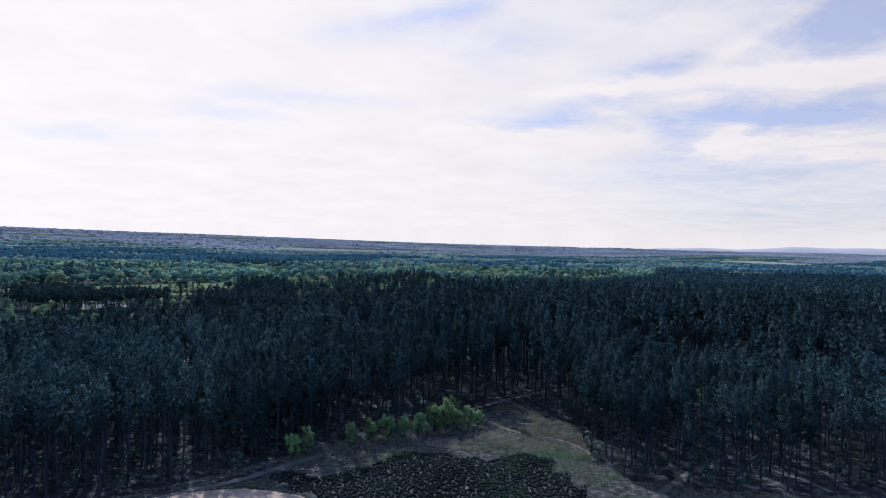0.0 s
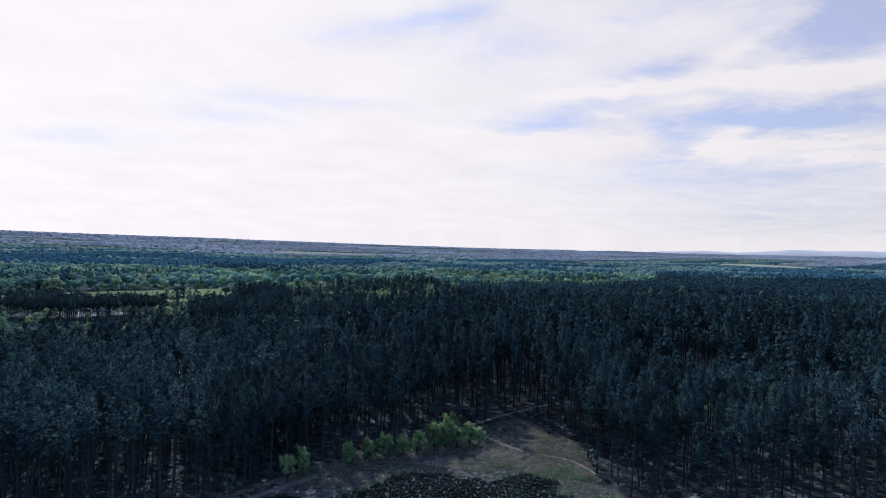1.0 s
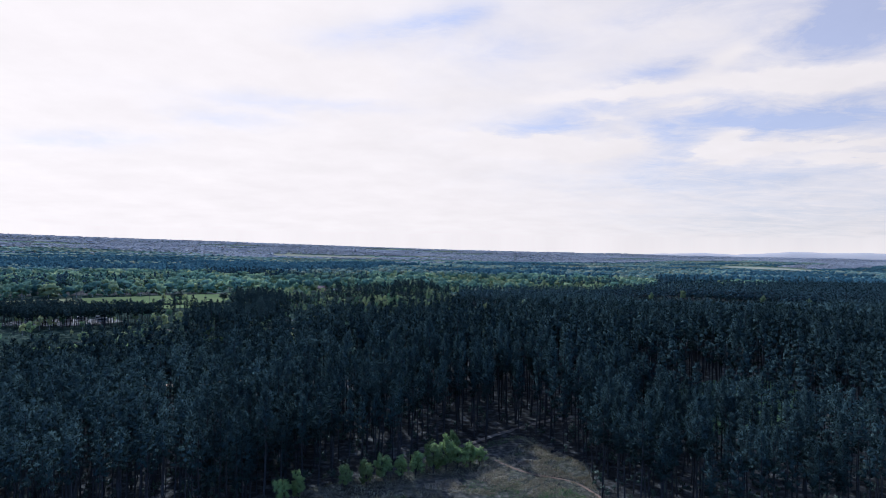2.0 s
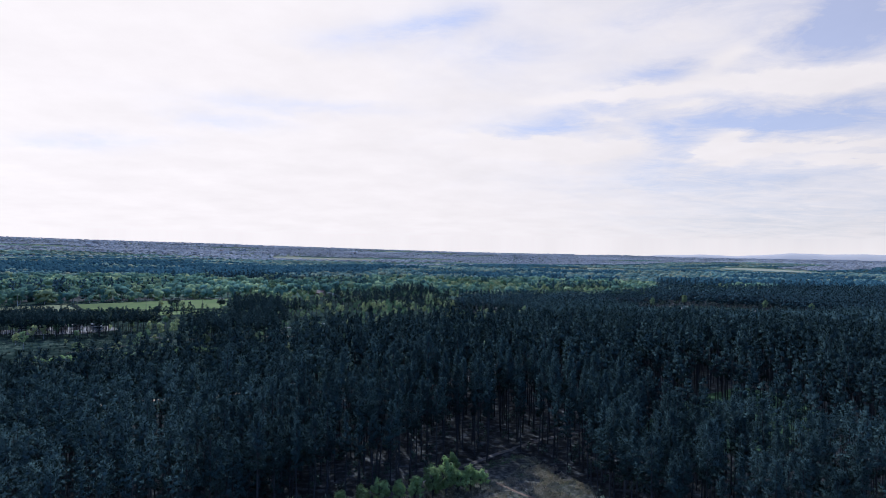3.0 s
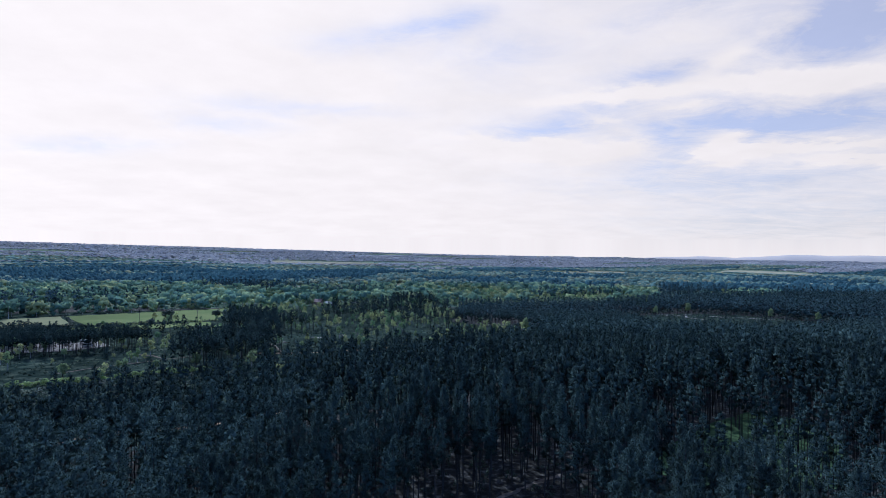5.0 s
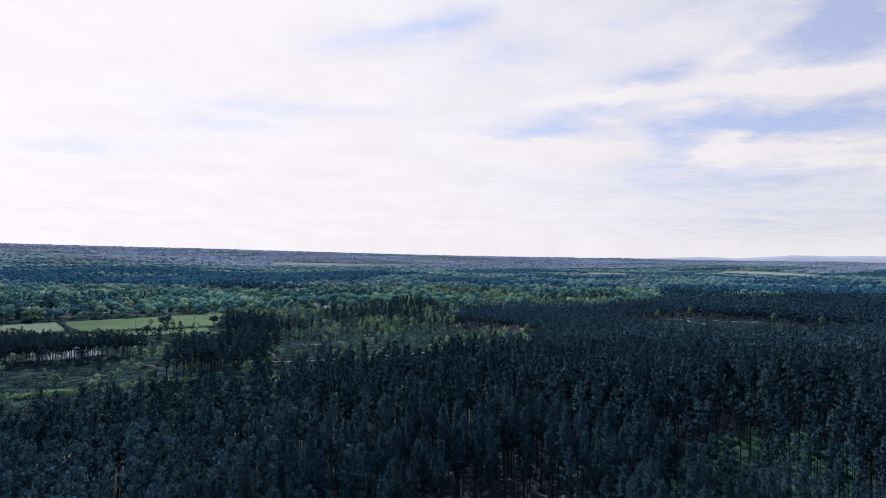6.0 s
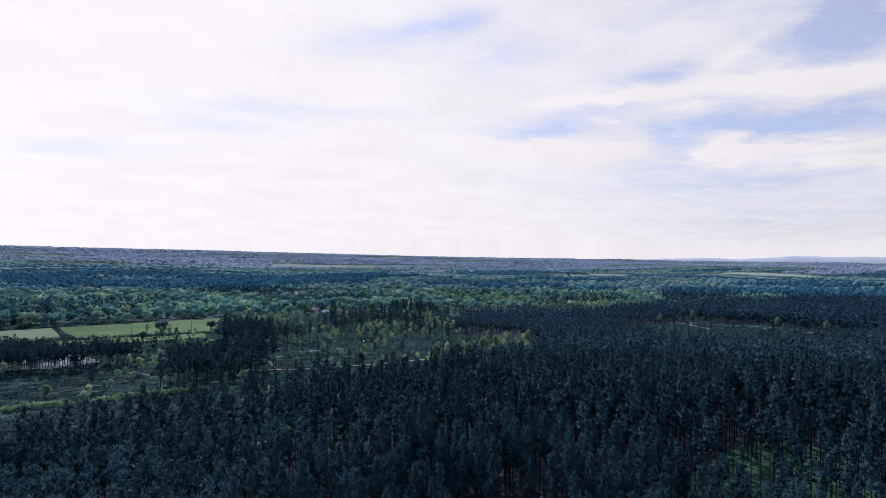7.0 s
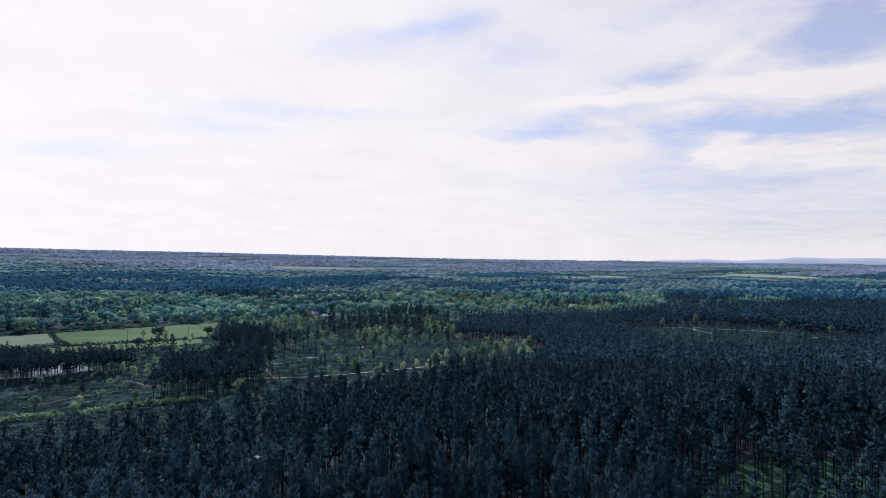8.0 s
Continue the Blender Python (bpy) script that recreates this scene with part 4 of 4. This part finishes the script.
scatter("heather", CLEARING, 0.62, cushions, HEATHER, "dark brown heather covering the clearing", "heather", lambda x, y: (depth_in_heather(x, y) > 0.8) & open_turf(x, y))
scatter("bracken", BRACKEN_AREA, 0.30, clumps(5, 0.30, 0.10, 0.18, 1.6), BRACKEN, "dry tan bracken litter at the wood's edge", "bracken", lambda x, y: open_turf(x, y) & (patchy(x * 1.4, y * 1.4) > -0.3))
scatter("grass", CLEARING, 0.55, clumps(7, 0.30, 0.05, 0.22, 1.1), GRASS, "tufts of green grass in the clearing", "grass", lambda x, y: (patchy(x * 0.6, y * 0.6) > 0.35) & open_turf(x, y) & ((np.abs(depth_in_heather(x, y)) < 2.2) | (patchy(x * 0.33 + 2, y * 0.33) > 0.7)))
scatter("bleached_grass", CLEARING, 0.42, clumps(6, 0.26, 0.06, 0.2, 1.5), STRAW, "bleached winter grass on rough turf", "grass", lambda x, y: (patchy(x * 0.5 + 9, y * 0.5) > -0.7) & open_turf(x, y) & (depth_in_heather(x, y) < 0.8))
scatter("young_fern", [(9, 108), (13, 113), (20, 111), (20.5, 105), (14, 105.5)], 0.5, clumps(8, 0.5, 0.05, 0.2, 0.8), GRASS, "bright green young ferns beside the heather", "fern", lambda x, y: patchy(x, y) > -0.3)


def bush(x, y, tall, wide, seed, label, mat=LEAVES, name="bush", kind="bush", group="leafy bushes along the clearing"):
    stem, crown = leafy_template(np.random.default_rng(seed), tall, wide, "full" if kind == "round" else "near", kind)
    ob = new(name)
    part("stem", tris("stem", stem, BARK), ob)
    part("crown", tris("crown", crown, mat), ob)
    ob.matrix_basis = pose(x, y, float(height(x, y)))
    return tagged(ob, label, "bush" if kind == "bush" else "tree", group)


BUSHES = [(-33.5, 100, 4.6, 1.5), (-31.2, 102, 4.8, 1.4), (-24.4, 108, 4.2, 1.6), (-21.0, 109.5, 4.6, 1.8), (-18.2, 112, 5.2, 1.9), (-15.4, 114, 4.0, 1.7), (-12.6, 114.5, 4.8, 1.8), (-9.5, 117, 6.4, 2.3), (-7.2, 119, 6.8, 2.2),
          (-5.0, 120, 5.0, 2.2), (-2.6, 121.5, 4.6, 2.0), (-0.8, 122.5, 4.0, 1.6), (-6.0, 124, 6.5, 1.2)]
for i, (x, y, tall, wide) in enumerate(BUSHES):
    bush(x, y, 1.1 * tall, 1.15 * wide, 300 + i, "bright green leafy bush at the edge of the pines" if tall < 6 else "tall bright green young tree at the edge of the pines")


def undergrowth():
    """Dark holly, bramble and young pines under the near trees."""
    x, y = jitter(-110, 130, 60, 190, 3.5, rng, 0.5)
    k = in_wedge(x, y, 41) & ~inside(CLEARING, x, y) & ~inside(GLADE, x, y) & (near_line(FAR_TRACK, x, y) > 2.5) & (y < 175)
    edge = near_line(CLEARING[1:16], x, y)
    k &= rng.uniform(size=x.shape) < np.where((x < -20) | (x > 22), 0.95, 0.5) * np.where(edge < 30, 1.0, 0.6)
    temps = [leafy_template(np.random.default_rng(400 + i), 2.6, 1.3, "thin", "bush") for i in range(8)]
    wood, leaves = planted(temps, x[k], y[k], rng, 0.5, 1.5)
    stuff("undergrowth", [wood, leaves], [BARK, UNDERWOOD], "dark scrub and young growth under the pines", "undergrowth")


UNDERWOOD = material("dark_scrub_leaves", [(0.3, (0.022, 0.036, 0.026)), (0.7, (0.055, 0.075, 0.045))], 0.3, 0.7, translucent=0.1, toned=0.5)
undergrowth()


# ---------------------------------------------------------------- heath details
def on_heath(x, y):
    ok = inside(OPEN, x, y) | inside(RIGHT_HEATH, x, y)
    for f in (FIELD_GREEN, FIELD_PALE, FIELD_STRIP):
        ok &= ~inside(f, x, y)
    return ok


def heath_cover():
    x, y = jitter(-330, 310, 130, 590, 4.2, rng, 0.5)
    k = on_heath(x, y) & in_wedge(x, y, 42)
    x, y = x[k], y[k]
    tone = np.sin(x / 13 + np.sin(y / 19)) + np.sin(y / 11 - x / 23) + rng.normal(0, 0.5, x.shape)
    for name, sel, temps, mat, lo, hi, label in (
            ("heather_scrub", tone < 0.3, [leafy_template(np.random.default_rng(500 + i), 2.2, 1.7, "scrub", "bush") for i in range(6)], GORSE, 0.35, 0.85, "dark heather and low gorse covering the heath"),
            ("grass_scrub", tone >= 0.3, [leafy_template(np.random.default_rng(520 + i), 1.9, 1.5, "scrub", "bush") for i in range(6)], UNDERWOOD_LIGHT, 0.3, 0.85, "pale green scrub and tussocks on the heath")):
        wood, leaves = planted(temps, x[sel], y[sel], rng, lo, hi)
        leaves[..., 2] += 0.35
        stuff(name, [leaves], [mat], label, "scrub")
    line = np.array([(-178, 224), (-164, 234), (-157, 236), (-144, 249), (-135, 257), (-119, 266)], float)
    seg = np.concatenate(([0], np.cumsum(np.hypot(*np.diff(line, axis=0).T))))
    d = np.repeat(np.arange(0, seg[-1], 1.3), 2)
    d = d[(d < 26) | (d > 29)]
    hx, hy = np.interp(d, seg, line[:, 0]) + rng.normal(0, 0.9, d.shape), np.interp(d, seg, line[:, 1]) + rng.normal(0, 0.9, d.shape)
    wood, leaves = planted([leafy_template(np.random.default_rng(540 + i), 3.0, 1.6, "mid", "bush") for i in range(6)], hx, hy, rng, 0.7, 1.15)
    stuff("hedge", [wood, leaves], [BARK, LEAVES], "low bright green hedge of young leaves across the heath", "hedge")
    for pts, name, label in (([(-308, 384), (-289, 406), (-277, 405), (-240, 430), (-205, 453)], "hedge", "clipped dark field hedge"), ([(-289, 408), (-312, 436), (-336, 461)], "hedge", "thin hedge between two fields")):
        line = np.array(pts, float)
        seg = np.concatenate(([0], np.cumsum(np.hypot(*np.diff(line, axis=0).T))))
        d = np.arange(0, seg[-1], 1.6)
        hx, hy = np.interp(d, seg, line[:, 0]) + rng.normal(0, 0.3, d.shape), np.interp(d, seg, line[:, 1]) + rng.normal(0, 0.3, d.shape)
        wood, leaves = planted([leafy_template(np.random.default_rng(560 + i), 2.4, 1.5, "mid", "bush") for i in range(6)], hx, hy, rng, 0.6, 1.1)
        stuff(name, [wood, leaves], [BARK, UNDERWOOD], label, "hedge")


GORSE = material("dark_gorse_and_heather", [(0.3, (0.022, 0.034, 0.029)), (0.7, (0.055, 0.072, 0.052))], 0.05, 0.9, translucent=0.2, gloss=0.0, toned=0.4)
UNDERWOOD_LIGHT = material("pale_scrub_leaves", [(0.3, (0.045, 0.075, 0.045)), (0.7, (0.11, 0.14, 0.075))], 0.05, 0.8, translucent=0.15, toned=0.5)
heath_cover()
x, y = jitter(-190, -60, 130, 265, 4.2, rng, 0.5)
k = inside([(-185, 140), (-107, 158), (-86, 174), (-66, 188), (-100, 230), (-124, 256), (-178, 218)], x, y) & (rng.uniform(size=x.shape) < 0.9)
wood, leaves = planted([leafy_template(np.random.default_rng(580 + i), 3.4, 1.9, "thin", "bush") for i in range(8)], x[k], y[k], rng, 0.4, 1.3)
stuff("thicket", [wood, leaves], [BARK, UNDERWOOD], "dark leafy thicket between the wood and the hedge", "thicket")

x, y = jitter(90, 330, 480, 620, 3.6, rng, 0.5)
k = ~inside(RIGHT_HEATH, x, y) & (near_line([(105, 530), (117, 548), (186, 587), (230, 575), (272, 524), (300, 498)], x, y) < 9)
wood, leaves = planted([leafy_template(np.random.default_rng(590 + i), 4.5, 2.2, "thin", "bush") for i in range(8)], x[k], y[k], rng, 0.6, 1.3)
stuff("thicket", [wood, leaves], [BARK, UNDERWOOD], "dark shrubs along the far side of the heath", "thicket")

for i, (x, y, tall, wide) in enumerate([(-97, 318, 7.5, 2.2), (-96, 341, 6, 1.8), (-70, 336, 8, 2.4), (24, 401, 13, 3.6), (-106, 300, 6.5, 2.2), (-30, 358, 9, 2.5), (-12, 372, 9, 2.6), (-4, 384, 10, 3.0), (4, 396, 10, 2.8), (-130, 272, 8, 2.8),
                                         (-143, 262, 6, 2), (-160, 262, 5, 1.8), (150, 560, 10, 3), (186, 583, 12, 3.4), (240, 540, 11, 3), (268, 520, 11, 2.6), (-172, 244, 7, 2.6)]):
    bush(x, y, tall, wide, 600 + i, "young birch in fresh yellow-green leaf standing on the heath", BIRCH_LEAVES, "birch_tree", "birch", "single birches on the heath")
for i, (x, y, k) in enumerate([(-158, 251, 0.72), (-123, 354, 0.9), (-118, 364, 1.0), (-83, 326, 0.72), (-86, 329, 0.6), (-74, 335, 0.55), (-117, 407, 0.95), (-95, 350, 0.6), (-100, 338, 0.62), (-48, 352, 0.7), (-62, 346, 0.6), (-140, 300, 0.8), (-112, 268, 0.9),
                               (-118, 262, 0.95), (-107, 276, 0.9), (205, 470, 0.8), (232, 500, 0.85), (150, 440, 0.8), (180, 480, 0.7), (120, 420, 0.85)]):
    pine(i % 8, x, y, k, 1.0, 57 * i, "single dark pine standing on the open heath", "single pines on the heath")
for i, (x, y, tall, wide) in enumerate([(-237, 440, 11, 6.0), (-209, 459, 9, 4.2), (-226, 398, 8, 3.5)]):
    bush(x, y, tall, wide, 640 + i, "round dark field oak standing in a hedge", UNDERWOOD, "oak_tree", "round", "field trees")


# ---------------------------------------------------------------- buildings, vehicles and water
def box(bm, x0, x1, y0, y1, z0, z1):
    m = Matrix.Translation(((x0 + x1) / 2, (y0 + y1) / 2, (z0 + z1) / 2)) @ Matrix.Diagonal((x1 - x0, y1 - y0, z1 - z0, 1))
    return bmesh.ops.create_cube(bm, size=1.0, matrix=m)


def done(bm, name, mat, bevel=0.0):
    if bevel:
        bmesh.ops.bevel(bm, geom=bm.edges[:], offset=bevel, segments=2, affect="EDGES", profile=0.5)
    me = bpy.data.meshes.new(name)
    bm.to_mesh(me)
    bm.free()
    me.materials.append(mat)
    return me


def roof_mesh(w, d, z, rise, over=0.5, thick=0.25):
    """A pitched roof with its ridge along x."""
    bm = bmesh.new()
    prof = [(-d / 2 - over, z - 0.1), (0, z + rise), (d / 2 + over, z - 0.1), (d / 2 + over, z - 0.1 - thick), (0, z + rise - thick), (-d / 2 - over, z - 0.1 - thick)]
    a = [bm.verts.new((-w / 2 - over, y, h)) for y, h in prof]
    b = [bm.verts.new((w / 2 + over, y, h)) for y, h in prof]
    n = len(prof)
    for k in range(n):
        bm.faces.new((a[k], a[(k + 1) % n], b[(k + 1) % n], b[k]))
    bm.faces.new(a[::-1]), bm.faces.new(b)
    bmesh.ops.recalc_face_normals(bm, faces=bm.faces[:])
    return bm


def house(x, y, w, d, tall, rise, turn, roof_mat, wall_mat, label, name="house", group=""):
    ob = new(name)
    bm = bmesh.new()
    box(bm, -w / 2, w / 2, -d / 2, d / 2, -0.5, tall)
    part("wall", done(bm, "wall", wall_mat), ob)
    for sx in (-1, 1):
        gable = bmesh.new()
        vs = [gable.verts.new((sx * (w / 2 - 0.01), yy, zz)) for yy, zz in ((-d / 2, tall), (d / 2, tall), (0, tall + rise - 0.3))]
        gable.faces.new(vs if sx > 0 else vs[::-1])
        part("gable", done(gable, "gable", wall_mat), ob)
    roof = part("roof", done(roof_mesh(w, d, tall, rise), "roof", roof_mat), ob)
    if name == "house":
        bm = bmesh.new()
        box(bm, -0.5, 0.5, -0.4, 0.4, 0, 1.8)
        box(bm, -0.6, 0.6, -0.5, 0.5, 1.8, 1.95)
        chimney = part("chimney", done(bm, "chimney", BRICKWORK, 0.03), roof, "brick chimney stack")
        chimney.location = (w * 0.32, 0, tall + rise - 0.9)
    bm = bmesh.new()
    box(bm, -0.6, 0.6, -0.06, 0.06, 0.0, 2.1)
    door = part("door", done(bm, "door", DARK_TIMBER, 0.02), ob, "dark timber door")
    door.location = (0, -d / 2 - 0.04, 0)
    n = max(2, int(w / 3.5))
    win = bmesh.new()
    box(win, -0.55, 0.55, -0.05, 0.05, -0.6, 0.6)
    me = done(win, "window", GLASS)
    rim = bmesh.new()
    for x0, x1, z0, z1 in ((-0.65, 0.65, 0.6, 0.7), (-0.75, 0.75, -0.72, -0.6), (-0.65, -0.55, -0.6, 0.6), (0.55, 0.65, -0.6, 0.6), (-0.03, 0.03, -0.6, 0.6)):
        box(rim, x0, x1, -0.08, 0.08, z0, z1)
    frame_me = done(rim, "window_frame", PALE_ROOF)
    for k in range(n):
        for side in (-1, 1):
            p = part("window", me, ob)
            p.location = (-w / 2 + (k + 0.5) * w / n, side * (d / 2 + 0.03), tall * 0.55)
            part("window_frame", frame_me, p, "pale window frame and sill")
    ob.matrix_basis = pose(x, y, float(height(x, y)), rz=turn)
    return tagged(ob, label, "house" if name == "house" else "barn", group)


house(-158, 606, 12, 7, 2.8, 1.8, 4, PALE_ROOF, DARK_TIMBER, "long barn with a bright pale metal roof among trees", "barn", "farm buildings")
house(-138, 612, 9, 6, 2.6, 1.6, 8, PALE_ROOF, DARK_TIMBER, "low shed with a bright pale metal roof among trees", "barn", "farm buildings")
house(-176, 618, 9, 7, 3.4, 2.4, -12, BRICKWORK, BRICKWORK, "brick farmhouse with a tiled roof beside barns", "house", "farm buildings")
for i, (x, y) in enumerate([(28, 1045), (52, 1060), (90, 1180), (-1500, 3000), (-1250, 2700), (-1330, 3150), (-760, 3300), (-420, 3500), (-2050, 2900), (240, 3300), (620, 1500), (-900, 2400)]):
    far = math.hypot(x, y) > 2000
    house(x, y, 22 if far else 12, 12 if far else 8, 9 if far else 5, 4 if far else 3, 25 * i, PALE_ROOF if far else BRICKWORK, PALE_ROOF if i % 2 else BRICKWORK, "pale house standing alone on the wooded hillside" if far else "red brick house among the far woods", "house", "far houses")


def caravan(x, y, turn, length):
    ob = new("caravan")
    bm = bmesh.new()
    box(bm, -length / 2, length / 2, -1.1, 1.1, 0.5, 2.7)
    part("body", done(bm, "body", PALE_ROOF, 0.18), ob)
    bm = bmesh.new()
    box(bm, -length / 2 + 0.5, length / 2 - 0.5, -1.13, 1.13, 1.5, 2.1)
    part("window_band", done(bm, "window_band", GLASS, 0.05), ob, "dark side windows")
    for sx in (-0.5, 0.5):
        for sy in (-1, 1):
            bm = bmesh.new()
            bmesh.ops.create_cone(bm, segments=16, radius1=0.34, radius2=0.34, depth=0.22, cap_ends=True, matrix=Matrix.Rotation(radians(90), 4, "X"))
            w = part("wheel", done(bm, "wheel", DARK_TIMBER), ob)
            w.location = (sx, sy * 0.95, 0.34)
            bm = bmesh.new()
            bmesh.ops.create_cone(bm, segments=12, radius1=0.2, radius2=0.14, depth=0.05, cap_ends=True, matrix=Matrix.Translation((0, sy * 0.125, 0)) @ Matrix.Rotation(radians(90), 4, "X"))
            part("rim", done(bm, "rim", PALE_ROOF), w, "pale wheel rim")
    ob.matrix_basis = pose(x, y, float(height(x, y)) + 0.62, rz=turn)
    return tagged(ob, "white caravan parked on pale gravel behind pines", "caravan", "parked caravans")


flat_patch("car_park", [(-262, 322), (-237, 330), (-222, 338), (-205, 325), (-214, 306), (-232, 298), (-262, 296)], GRAVEL, 0.62, "pale gravel car park behind the pine grove", "car park", step=10)
for x, y, a, ln in [(-236, 318, 20, 6), (-229, 322, 24, 5), (-221, 327, 28, 6), (-243, 312, 15, 5.5), (-250, 308, 12, 6), (-214, 318, 30, 5)]:
    caravan(x, y, a, ln)


def pond():
    ring = [(-80 + 7 * math.cos(a) * (1 + 0.15 * math.sin(2 * a)), 420 + 6 * math.sin(a)) for a in np.linspace(0, 6.283, 33)[:-1]]
    m = bpy.data.materials.new("still_water")
    m.use_nodes = True
    b = m.node_tree.nodes["Principled BSDF"]
    b.inputs["Base Color"].default_value = (0.02, 0.025, 0.025, 1)
    b.inputs["Roughness"].default_value = 0.03
    flat_patch("water", ring, m, 0.75, "small heath pool mirroring the bright sky", "pond", step=3)


pond()
for i, (x, y, w) in enumerate([(-105, 374, 5), (-118, 352, 4), (-92, 386, 3), (182, 572, 5), (176, 552, 3), (205, 556, 4), (160, 562, 3), (228, 536, 4), (252, 512, 4), (146, 552, 2.5)]):
    ring = [(x + w * 0.7 * math.cos(a) * (1 + 0.3 * math.sin(2 * a + i)), y + w * 0.35 * math.sin(a) * (1 + 0.3 * math.sin(3 * a + i))) for a in np.linspace(0, 6.283, 19)[:-1]]
    flat_patch("sand_patch", ring, GRAVEL, 0.72, "patch of bare pale sand on the heath", "sand", step=4, seed=i)


def pole(x, y):
    ob = new("utility_pole")
    part("post", tris("post", tube([(0, 0, -0.5), (0, 0, 4), (0, 0, 8.5)], [0.16, 0.14, 0.1], 8), DARK_TIMBER), ob)
    bm = bmesh.new()
    box(bm, -0.8, 0.8, -0.06, 0.06, 7.9, 8.05)
    arm = part("crossarm", done(bm, "crossarm", DARK_TIMBER, 0.01), ob)
    for ax in (-0.7, 0.0, 0.7):
        part("insulator", tris("insulator", tube([(ax, 0, 8.04), (ax, 0, 8.12), (ax, 0, 8.2)], [0.03, 0.06, 0.03], 8), GLASS), arm, "dark glass insulator")
    ob.matrix_basis = pose(x, y, float(height(x, y)) + 0.6, rz=40)
    return tagged(ob, "weathered wooden utility pole in the field hedge", "pole", "field poles")


for x, y in [(-287, 402), (-250, 424), (-218, 446)]:
    pole(x, y)
